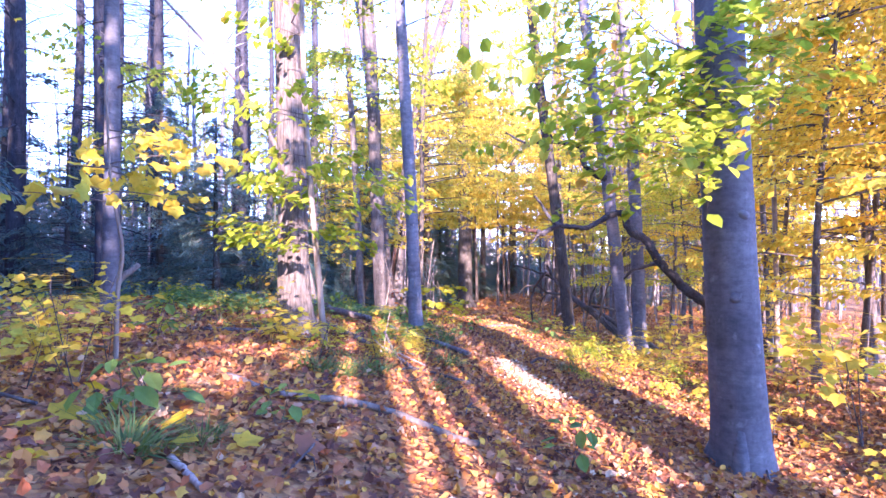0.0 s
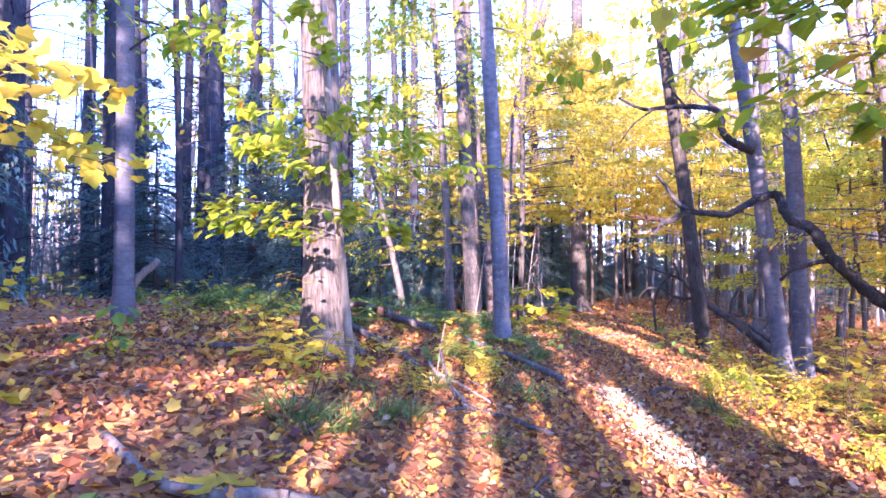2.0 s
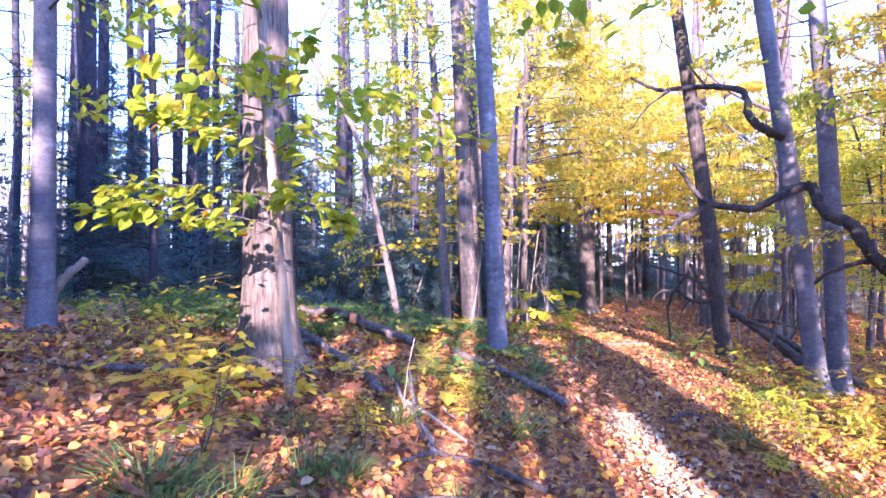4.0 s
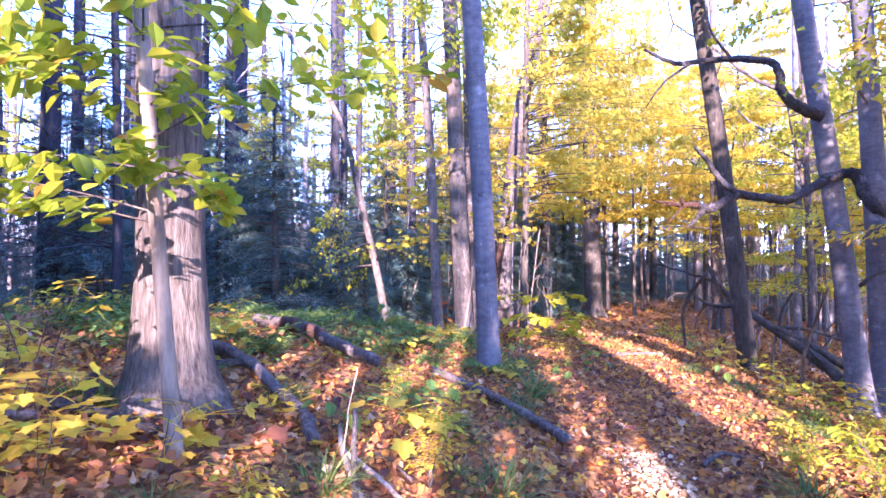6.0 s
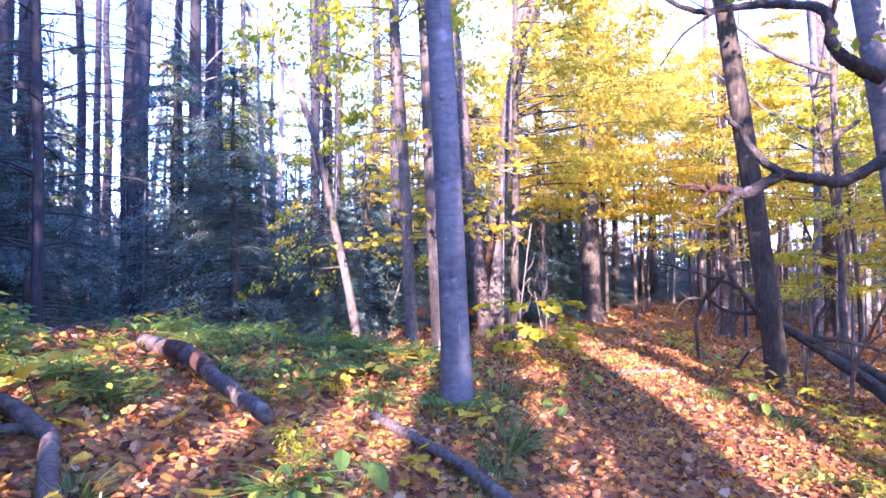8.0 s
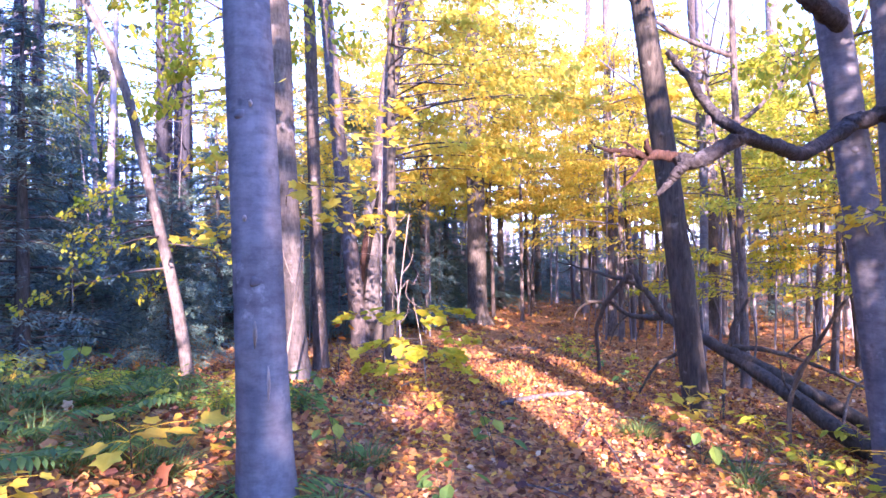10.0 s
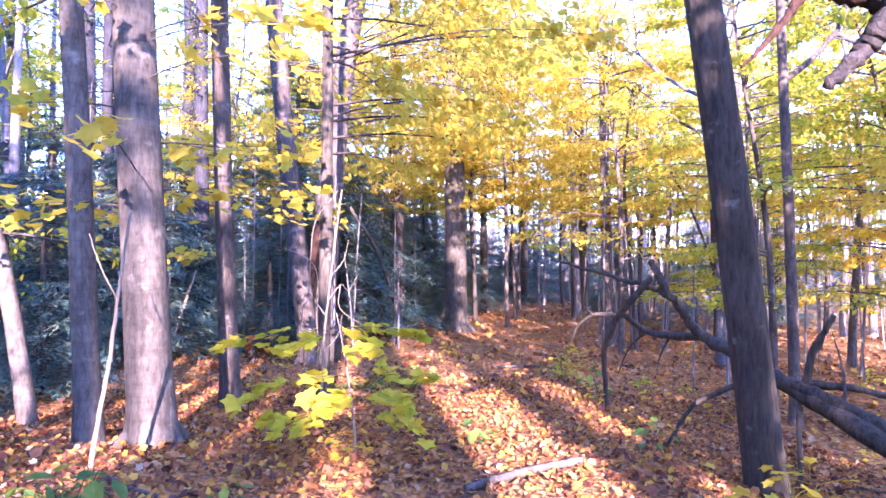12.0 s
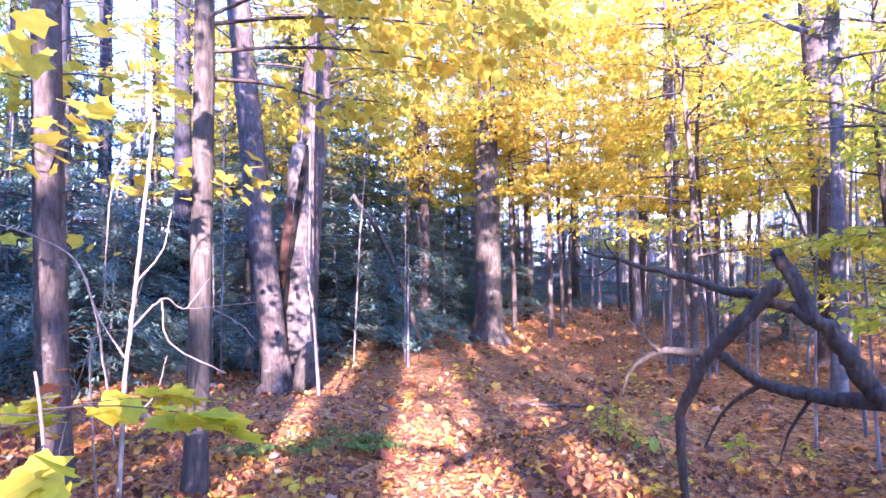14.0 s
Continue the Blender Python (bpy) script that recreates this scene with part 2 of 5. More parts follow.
def tube(geo, pts, radii, sides=8, rng=None, rough=0.0, cap=True):
    """A round limb along points, with an uneven skin."""
    p, r = np.asarray(pts, float), np.asarray(radii, float)
    d = np.gradient(p, axis=0)
    d /= np.linalg.norm(d, axis=1)[:, None] + 1e-9
    ref = np.array([1.0, 0, 0]) if abs(d[0][0]) < 0.8 else np.array([0, 1.0, 0])
    a = ref - d * (d @ ref)[:, None]
    a /= np.linalg.norm(a, axis=1)[:, None] + 1e-9
    b = np.cross(d, a)
    ang = np.linspace(0, 2 * np.pi, sides, endpoint=False)
    rr = np.repeat(r[:, None], sides, 1)
    if rng is not None and rough:
        lobes = sum(rng.normal(0, 1 / k) * np.cos(k * ang + rng.uniform(0, 6.3)) for k in (2, 3, 5))
        rr = rr * (1 + rough * lobes[None, :] + rng.normal(0, rough * 0.45, rr.shape))
    v = p[:, None] + rr[..., None] * (a[:, None] * np.cos(ang)[None, :, None] + b[:, None] * np.sin(ang)[None, :, None])
    m, k = len(p), np.arange(sides)
    f = np.concatenate([np.stack([i * sides + k, i * sides + (k + 1) % sides, (i + 1) * sides + (k + 1) % sides, (i + 1) * sides + k], 1) for i in range(m - 1)])
    fs = [f]
    if cap:
        fs += [np.arange(sides)[::-1][None], (np.arange(sides) + (m - 1) * sides)[None]]
    geo.add(v.reshape(-1, 3), fs)


# leaf outlines: base at the origin, tip along +y, unit length
def outline(points, fold):
    v = [(0, 0, 0)] + [(x, y, fold * abs(x)) for x, y in points] + [(0, 0.45, 0)]
    k = len(v) - 1
    return np.array(v, float), np.array([(k, i, (i + 1) % k) for i in range(k)])


OVAL = (np.array([(0, 0, 0), (-0.31, 0.33, 0.07), (-0.26, 0.68, 0.05), (0, 1, -0.06), (0.26, 0.68, 0.05), (0.31, 0.33, 0.07)]),
        np.array([(0, 5, 4), (0, 4, 3), (0, 3, 2), (0, 2, 1)]))
STAR = outline([(0.2, -0.06), (0.5, 0.06), (0.43, 0.28), (0.64, 0.6), (0.33, 0.62), (0.0, 1.0), (-0.33, 0.62), (-0.64, 0.6), (-0.43, 0.28), (-0.5, 0.06), (-0.2, -0.06)], 0.12)
CARD = (np.array([(0, 0, 0), (-0.32, 0.5, 0.06), (0, 1, -0.03), (0.32, 0.5, 0.06)]), np.array([(0, 3, 2), (0, 2, 1)]))
CURL = (np.array([(0, 0, 0.02), (-0.42, 0.3, 0.16), (-0.33, 0.8, 0.22), (0, 1, 0.04), (0.36, 0.72, 0.18), (0.4, 0.25, 0.1), (0, 0.5, 0.0)]),
        np.array([(6, 0, 5), (6, 5, 4), (6, 4, 3), (6, 3, 2), (6, 2, 1), (6, 1, 0)]))
FOLD = (np.array([(0, 0, 0), (-0.34, 0.2, 0.3), (-0.2, 0.62, 0.42), (0.04, 1, 0.1), (0.3, 0.66, 0.06), (0.42, 0.24, 0.2), (0.02, 0.45, -0.03)]),
        np.array([(6, 0, 5), (6, 5, 4), (6, 4, 3), (6, 3, 2), (6, 2, 1), (6, 1, 0)]))
BLADE = (np.array([(-0.02, 0, 0), (0.02, 0, 0), (0.017, 0.45, -0.05), (-0.017, 0.45, -0.05), (0.0, 1.0, -0.42)]), np.array([(0, 1, 2), (0, 2, 3), (3, 2, 4)]))
NEEDLE = (np.array([(0, 0, 0), (-0.13, 0.45, -0.02), (0, 1, -0.12), (0.13, 0.45, -0.02)]), np.array([(0, 3, 2), (0, 2, 1)]))


def turned(rng, n, yaw=None, tilt=0.35, pitch=0.0):
    """n rotations: a heading, then tipped by about tilt radians."""
    z = rng.uniform(0, 2 * np.pi, n) if yaw is None else yaw
    x, y = rng.normal(pitch, tilt, n), rng.normal(0, tilt, n)
    cz, sz, cx, sx, cy, sy = np.cos(z), np.sin(z), np.cos(x), np.sin(x), np.cos(y), np.sin(y)
    o = np.zeros(n)
    rz = np.stack([cz, -sz, o, sz, cz, o, o, o, o + 1], 1).reshape(n, 3, 3)
    rx = np.stack([o + 1, o, o, o, cx, -sx, o, sx, cx], 1).reshape(n, 3, 3)
    ry = np.stack([cy, o, sy, o, o + 1, o, -sy, o, cy], 1).reshape(n, 3, 3)
    return rz @ rx @ ry


def strew(geo, shape, pos, rot, size):
    """Leaves of one shape at many places."""
    v, f = shape
    n, k = len(pos), len(v)
    if not n:
        return
    w = np.einsum("nij,kj->nki", rot, v) * np.asarray(size)[:, None, None] + np.asarray(pos)[:, None]
    geo.add(w.reshape(-1, 3), [(f[None] + (np.arange(n) * k)[:, None, None]).reshape(-1, 3)])


def spray(wood, leaves, rng, start, yaw, length, count, size, shape, rise=0.15, droop=0.25, wide=0.35, thick=0.012, tilt=0.4, first=0.2, flat=0.05, hang=-0.25):
    """A bough with side twigs and leaves in a flat, layered fan."""
    steps = 6
    s = np.linspace(0, 1, steps)
    side = rng.normal(0, 0.12)
    d = np.array([math.cos(yaw), math.sin(yaw), 0])
    q = np.array([-d[1], d[0], 0])
    line = np.asarray(start) + length * (s[:, None] * d + (side * s * s)[:, None] * q) + (length * (rise * s - droop * s * s))[:, None] * np.array([0, 0, 1.0])
    if wood is not None:
        tube(wood, line, thick * (1 - 0.85 * s), 4, cap=False)
    at = rng.uniform(first, 1, count) ** 0.8
    base = np.stack([np.interp(at, s, line[:, k]) for k in range(3)], 1)
    off = rng.normal(0, 1, count) * wide * length * (1.1 - at) * 0.8
    fwd = np.abs(off) * 0.6
    pos = base + off[:, None] * q + fwd[:, None] * d
    pos[:, 2] += rng.normal(0, flat, count) - 0.12 * np.abs(off)
    head = np.arctan2(d[1], d[0]) - np.pi / 2 - np.sign(off) * rng.uniform(0.2, 1.2, count)
    strew(leaves, shape, pos, turned(rng, count, head, tilt, hang), size * rng.uniform(0.6, 1.25, count))
    if wood is not None:
        for k in range(min(6, count // 10)):
            i = rng.integers(count)
            tube(wood, np.array([base[i], (base[i] + pos[i]) / 2 + (0, 0, 0.01), pos[i]]), np.array([0.35, 0.25, 0.12]) * thick, 3, cap=False)


def tree(label, x, y, r, tall, mat, lean=(0, 0), bend=(0, 0), flare=1.35, boughs=(), sides=14, rough=0.03, line=None, category="tree", group="", sweep=0.05, taper=0.45, roots=0, knots=()):
    """A tree whose stem passes (x, y) at eye height; boughs are extra bare limbs: (height, yaw, length, rise, radius)."""
    rng = np.random.default_rng(int(abs(x * 131 + y * 977 + r * 7919)))
    z0 = float(height(x - 1.5 * lean[0], y - 1.5 * lean[1]))
    top = new("tree")
    top.location = (x - (1.6 - z0) * lean[0], y - (1.6 - z0) * lean[1], z0)
    z = np.concatenate([[-0.25, 0.0, 0.08, 0.2, 0.4, 0.8], np.linspace(1.4, tall, max(8, int(tall * 1.3)))])
    u = np.clip(z / tall, 0, 1)
    rad = r * (1 + (1.6 - z) / tall * taper).clip(0.1, 1.4) * (1 + (flare - 1) * np.exp(-np.maximum(z, 0) / 0.22))
    wob = sweep * np.stack([np.sin(z * 0.55 + rng.uniform(0, 6)) - math.sin(0.9), np.sin(z * 0.47 + rng.uniform(0, 6))], 1) * (z / tall).clip(0, 1)[:, None] * 2
    p = np.stack([lean[0] * z + bend[0] * u * u * tall + wob[:, 0], lean[1] * z + bend[1] * u * u * tall + wob[:, 1], z], 1)
    g = Geo()
    tube(g, p, rad, sides, rng, rough)
    part("trunk", g.mesh("trunk", mat), top)
    for h, yaw, length, rise, rb in boughs:
        g2, twigs = Geo(), []
        st = np.array([np.interp(h, z, p[:, k]) for k in range(3)])
        q = np.array([math.cos(yaw), math.sin(yaw), 0])
        pts = [st, st + q * length * 0.3 + (0, 0, rise * length * 0.22), st + q * length * 0.65 + (0, 0, rise * length * 0.65), st + q * length + (0, 0, rise * length * 1.1)]
        cl = curve_points(pts, 9) + rng.normal(0, 0.012 * length, (9, 3)) * np.linspace(0, 1, 9)[:, None]
        tube(g2, cl, rb * np.linspace(1, 0.25, 9), 7, rng, 0.05)
        for k in range(4):
            i = rng.integers(3, 9)
            e = cl[i] + rng.normal(0, 0.2, 3) * length + (0, 0, 0.22 * length)
            g4 = Geo()
            tube(g4, curve_points([cl[i], (cl[i] + e) / 2 + rng.normal(0, 0.03, 3) * length, e], 5), rb * 0.35 * np.linspace(1, 0.2, 5), 4, cap=False)
            twigs.append(g4)
        arm = part("limb", g2.mesh("limb", mat), top)
        for g4 in twigs:
            part("twig", g4.mesh("twig", mat), arm)
    if roots:
        for k in range(roots):
            a = 6.283 * (k + rng.uniform(-0.25, 0.25)) / roots
            q, s = np.array([math.cos(a), math.sin(a), 0]), rng.uniform(0.8, 1.3)
            g3 = Geo()
            tube(g3, np.array([q * r * 0.72 + (0, 0, 2.4 * r), q * r * 0.95 + (0, 0, 0.8 * r), q * r * 1.3 * s + (0, 0, 0.1 * r), q * r * 1.8 * s + (0, 0, -0.5 * r)]), r * np.array([0.2, 0.36, 0.34, 0.2]), 8, rng, 0.08)
            part("root", g3.mesh("root", mat), top)
    if not knots and 0.07 < r and y < 33:
        knots = [(rng.uniform(0.8, 4.2), rng.uniform(-2.3, -0.9)) for k in range(3)]
    for h, a in knots:
        g3 = Geo()
        c = np.array([np.interp(h, z, p[:, k]) for k in range(3)])
        q = np.array([math.cos(a), math.sin(a), 0])
        rh = np.interp(h, z, rad)
        tube(g3, np.array([c + q * rh * 0.8, c + q * rh * 1.02, c + q * rh * 1.05]), r * np.array([0.3, 0.2, 0.06]), 9, rng, 0.15)
        part("knot", g3.mesh("knot", mat), top)
    return tagged(top, label, category, group), (z, p)


def crown(top, stem, mat, leafmat, seed, z0, z1, reach, boughs, leaves, size, shape=CARD, side=None, rise=0.25, droop=0.25, thick=0.018, wide=0.35, label="", first=0.2, tilt=0.55, hang=-0.6):
    """Leafy boughs round a stem between two heights, as two parts: thin boughs and leaves."""
    rng = np.random.default_rng(seed)
    z, p = stem
    wood, leaf = Geo(), Geo()
    for k in range(boughs):
        h = rng.uniform(z0, z1)
        st = [np.interp(h, z, p[:, i]) for i in range(3)]
        yaw = rng.uniform(0, 2 * np.pi) if side is None else rng.normal(side[0], side[1])
        f = 1 - 0.6 * abs((h - z0) / (z1 - z0 + 1e-6) - 0.35)
        spray(wood, leaf, rng, st, yaw, reach * f * rng.uniform(0.65, 1.2), leaves, size, shape, rise, droop, wide, thick, tilt, first, hang=hang)
    tagged(part("branchwork", wood.mesh("branchwork", mat), top), kind="stuff")
    tagged(part("foliage", leaf.mesh("foliage", leafmat, False), top, label), kind="stuff")

# ---- ground ----
def sheet(xs, ys):
    X, Y = np.meshgrid(xs, ys)
    v = np.stack([X.ravel(), Y.ravel(), height(X, Y).ravel()], 1)
    a, b = len(xs), len(ys)
    i = (np.arange(b - 1)[:, None] * a + np.arange(a - 1)[None]).ravel()
    g = Geo()
    g.add(v, [np.stack([i, i + 1, i + a + 1, i + a], 1)])
    return g


axis_x = np.concatenate([np.linspace(-900, -120, 7)[:-1], np.linspace(-120, -14, 28)[:-1], np.linspace(-14, 16, 151)[:-1], np.linspace(16, 130, 30)[:-1], np.linspace(130, 900, 7)])
axis_y = np.concatenate([np.linspace(-300, -60, 5)[:-1], np.linspace(-60, -3, 16)[:-1], np.linspace(-3, 42, 226)[:-1], np.linspace(42, 160, 40)[:-1], np.linspace(160, 1500, 8)])
tagged(new("ground", sheet(axis_x, axis_y).mesh("ground", GROUND)), "woodland floor of brown leaf litter over dark earth", "ground", kind="structure")

# fallen leaves, thick near the path, thinner and larger further on
rng = np.random.default_rng(5)
litter = Geo()
for x0, x1, y0, y1, n, size in ((-4.5, 5.5, 0.5, 9, 44000, 0.05), (-4.0, 5.0, 9, 20, 46000, 0.048), (-9, 11, 2, 24, 24000, 0.066), (-14, 18, 18, 46, 14000, 0.115)):
    x, y = rng.uniform(x0, x1, n), rng.uniform(y0, y1, n)
    pos = np.stack([x, y, height(x, y) + rng.uniform(0.002, 0.04, n)], 1)
    pick = rng.random(n)
    for sel, shape in ((pick < 0.3, STAR), ((pick >= 0.3) & (pick < 0.6), CURL), (pick >= 0.6, FOLD)):
        strew(litter, shape, pos[sel], turned(rng, sel.sum(), None, 0.52), size * (0.45 + 0.95 * rng.random(sel.sum()) ** 1.4))
tagged(new("leaf_litter", litter.mesh("leaf_litter", LITTER, False)), "thick carpet of fallen brown and orange leaves", "leaf litter", kind="stuff")

# pale leaves put the glare of the sunlit strip into the litter's colour
glare_leaves = Geo()
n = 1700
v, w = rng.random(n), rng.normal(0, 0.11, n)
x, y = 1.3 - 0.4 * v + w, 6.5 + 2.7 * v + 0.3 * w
strew(glare_leaves, FOLD, np.stack([x, y, height(x, y) + rng.uniform(0.01, 0.05, n)], 1), turned(rng, n, None, 0.4), 0.042 * rng.uniform(0.4, 1.2, n))
tagged(new("bleached_litter", glare_leaves.mesh("bleached_litter", SUN_PALE, False)), "pale leaves standing in for sun glare on the path", "leaf litter", kind="stuff")

# ---- the trees along the path ----
HIGH_BOUGHS = ((4.6, 0.4, 2.4, 0.9, 0.05), (5.8, 2.6, 2.8, 0.8, 0.055), (6.9, 4.6, 2.6, 1.0, 0.05), (8.2, 1.3, 2.6, 1.1, 0.045))
def put(label, x, y, r, tall, mat, **k):
    return tree(label, x, y, r, tall, mat, **k)


near_beech, s_near = put("smooth grey beech trunk beside the path", 2.35, 4.76, 0.2, 15, SMOOTH_BARK, lean=(-0.033, 0), flare=1.25, roots=3, knots=((0.95, -1.2), (1.35, -1.9), (2.0, -1.4), (2.9, -1.7)))
big_beech, s_big = put("large sunlit beech with flared ribbed base on the bank", -1.9, 7.46, 0.185, 17, RIBBED_BARK, lean=(-0.025, 0), flare=1.75, rough=0.035, sides=20, roots=7, knots=((0.72, -1.5), (0.95, -1.2)))
sapling, s_sap = put("slender pale beech sapling before the large beech", -1.42, 6.83, 0.034, 6.5, PALE_BARK, lean=(-0.05, 0), flare=1.2, sides=9, sweep=0.07)
left_grey, s_left = put("grey trunk on the bank with a low side stem", -4.42, 7.81, 0.1, 12, SMOOTH_BARK, lean=(0.0, 0))
slim, s_slim = put("straight blue-grey beech at the edge of the path", -0.55, 10.98, 0.116, 16, SMOOTH_BARK, lean=(-0.04, 0.0), flare=1.3, knots=((1.1, -1.4), (1.9, -1.8), (2.6, -1.5)))
dark, s_dark = put("dark leaning trunk with pale sun flecks", 3.13, 15.4, 0.152, 16, DARK_BARK, lean=(-0.105, 0), flare=1.15)
fork, s_fork = put("grey leaning beech that holds a fallen crooked limb", 3.92, 13.24, 0.14, 15, SMOOTH_BARK, lean=(-0.105, 0), flare=1.25, roots=5, knots=((2.9, -2.0), (1.6, -1.4), (2.2, -1.9)))
fork_back, s_fb = put("straight grey beech behind the leaning one", 4.5, 13.6, 0.145, 15, SMOOTH_BARK, lean=(-0.03, 0))
far_oak, s_oak = put("thick dark brown trunk at the bend of the path", 1.12, 29.86, 0.36, 20, DARK_BARK, flare=1.25, sides=18, roots=6)
bright, s_bright = put("pale sunlit beech trunk with bright foot", -1.67, 15.4, 0.17, 17, BEECH_BARK, lean=(-0.045, 0), flare=1.3, roots=5, knots=((1.5, -1.2), (2.4, -1.7)))
thin_grey, s_tg = put("thin grey trunk beside the pale beech", -2.19, 15.41, 0.095, 14, BEECH_BARK, lean=(-0.045, 0))
dark_slim, s_ds = put("slim dark trunk with sun-flecked upper stem", -1.87, 17.72, 0.11, 15, BROWN_BARK, lean=(-0.03, 0))
twin_a, s_ta = put("old maple stem leaning aside, shaggy bark", -2.14, 22.4, 0.2, 16, BROWN_BARK, lean=(-0.1, 0), roots=5)
twin_b, s_tb = put("old maple with a torn open stem of pale wood", -1.8, 23.0, 0.26, 17, BROWN_BARK, lean=(0.02, 0), bend=(0.2, 0), roots=5)
# dark bark here puts the shade on this trunk into its colour
mid_slim, s_ms = put("slim trunk at the path's edge, in dark bark for shade", -0.67, 17.69, 0.075, 13, DARK_BARK, lean=(0.03, 0))
lit_foot, s_lf = put("thin trunk with sunlit foot", -0.87, 31.4, 0.2, 16, BROWN_BARK)
put("straight brown trunk far down the path", 5.6, 46.7, 0.26, 20, BROWN_BARK, boughs=HIGH_BOUGHS)
put("straight grey-brown trunk among yellow leaves", 5.52, 27.8, 0.16, 17, BROWN_BARK, boughs=HIGH_BOUGHS)
put("far grey trunk among yellow leaves", 7.58, 39.5, 0.23, 19, BROWN_BARK, boughs=HIGH_BOUGHS)
put("grey trunk with sunlit side", 8.6, 27.2, 0.3, 19, BROWN_BARK, lean=(-0.03, 0), boughs=HIGH_BOUGHS)
put("thick brown trunk far among the leaves", 17.4, 39.5, 0.45, 19, BROWN_BARK, boughs=HIGH_BOUGHS)

def bent_tree(label, pts, r0, r1, mat, sides=10, steps=16, category="tree"):
    """A stem along a bent line, from the ground up."""
    rng = np.random.default_rng(int(abs(pts[0][0] * 311 + pts[0][1] * 77)))
    top = new("tree")
    top.location = pts[0]
    g = Geo()
    cl = curve_points(np.asarray(pts) - np.asarray(pts[0]), steps)
    tube(g, cl, np.linspace(r0, r1, steps) * (1 + 0.35 * np.exp(-np.arange(steps) / 0.8)), sides, rng, 0.03)
    part("trunk", g.mesh("trunk", mat), top)
    return tagged(top, label, category), (cl[:, 2], cl)


bow, s_bow = bent_tree("pale bowed sapling bending over to one side", [(-3.55, 16.74, -0.2), (-3.57, 16.74, 0.0), (-3.79, 16.79, 1.15), (-4.14, 16.82, 2.54), (-4.62, 16.72, 4.58), (-5.34, 16.62, 5.97), (-6.5, 16.6, 7.6), (-8.2, 16.6, 9.4)], 0.1, 0.04, BEECH_BARK)
side_stem, s_side = bent_tree("thin white-barked maple sapling on the bank", [(-2.5, 4.5, 0.75), (-2.49, 4.5, 1.4), (-2.46, 4.5, 1.75), (-2.56, 4.5, 2.3), (-2.6, 4.48, 3.2)], 0.02, 0.008, PALE_BARK, 7)
for x, y, r, tall, lx, mat in ((5.73, 10.06, 0.045, 9, 0.02, PALE_BARK), (6.9, 12.5, 0.06, 9, -0.03, SMOOTH_BARK), (7.6, 9.2, 0.05, 8, 0.03, BROWN_BARK), (5.4, 18.5, 0.07, 10, 0.0, BROWN_BARK),
                           (7.4, 16.5, 0.12, 13, -0.02, BROWN_BARK), (9.5, 21, 0.17, 15, -0.1, BROWN_BARK), (6.8, 23.5, 0.11, 14, 0.02, SMOOTH_BARK), (11, 14.5, 0.15, 14, 0.02, BROWN_BARK),
                           (2.6, 38, 0.18, 16, 0, BROWN_BARK)):
    put("slender understorey tree among the autumn leaves", x, y, r, tall, mat, lean=(lx, 0), sides=9, boughs=HIGH_BOUGHS[:3], group="slender trees")
# dark pines beyond the bank
pine_tops = []
for x, y, r, tall in ((-11.3, 15.5, 0.22, 18), (-11.4, 20.3, 0.26, 19), (-12.0, 24.4, 0.2, 19), (-10.5, 21.5, 0.2, 18), (-14.5, 19.5, 0.2, 18), (-9.2, 27, 0.2, 19), (-15, 24, 0.22, 18), (-8.4, 14.3, 0.09, 13), (-7.2, 24.5, 0.13, 17)):
    top, st = put("dark straight pine trunk beyond the bank", x, y, r, tall, PINE_BARK, flare=1.15, group="pines")
    pine_tops.append((top, st))
    rng = np.random.default_rng(int(-x * 10))
    g = Geo()
    for k in range(90):
        h = rng.uniform(1.5, tall * 0.95)
        c = np.array([np.interp(h, st[0], st[1][:, i]) for i in range(3)])
        a, ln = rng.uniform(0, 6.28), rng.uniform(0.6, 2.4)
        e = c + np.array([math.cos(a), math.sin(a), rng.uniform(-0.25, 0.2)]) * ln
        tube(g, curve_points([c, (c + e) / 2 + (0, 0, 0.1 * ln), e], 4), np.array([0.025, 0.018, 0.012, 0.005]), 3, cap=False)
        for q in range(3):
            u = rng.uniform(0.35, 0.95)
            f = c * (1 - u) + e * u
            tube(g, np.array([f, f + rng.normal(0, 0.3, 3)]), np.array([0.009, 0.003]), 3, cap=False)
    tagged(part("dead_branchwork", g.mesh("dead_branchwork", PINE_BARK), top), kind="stuff")
for i, (x, y) in enumerate(((-14, 28), (-17.5, 21.5), (-19, 26), (-16, 33), (-22, 30), (-11, 31), (-20, 36), (-13, 37), (-25, 34), (-8.5, 35), (-18, 17.2), (-23, 24), (-13, 22), (-16, 28), (-7.8, 30), (-12.4, 13.6), (-20, 20), (-5.8, 26.5), (-17, 14.5), (-9.9, 29.5))):
    copy_thing(pine_tops[i % 7][0], pose(x, y, float(height(x, y)), 0, 0, 40 * i + 20))


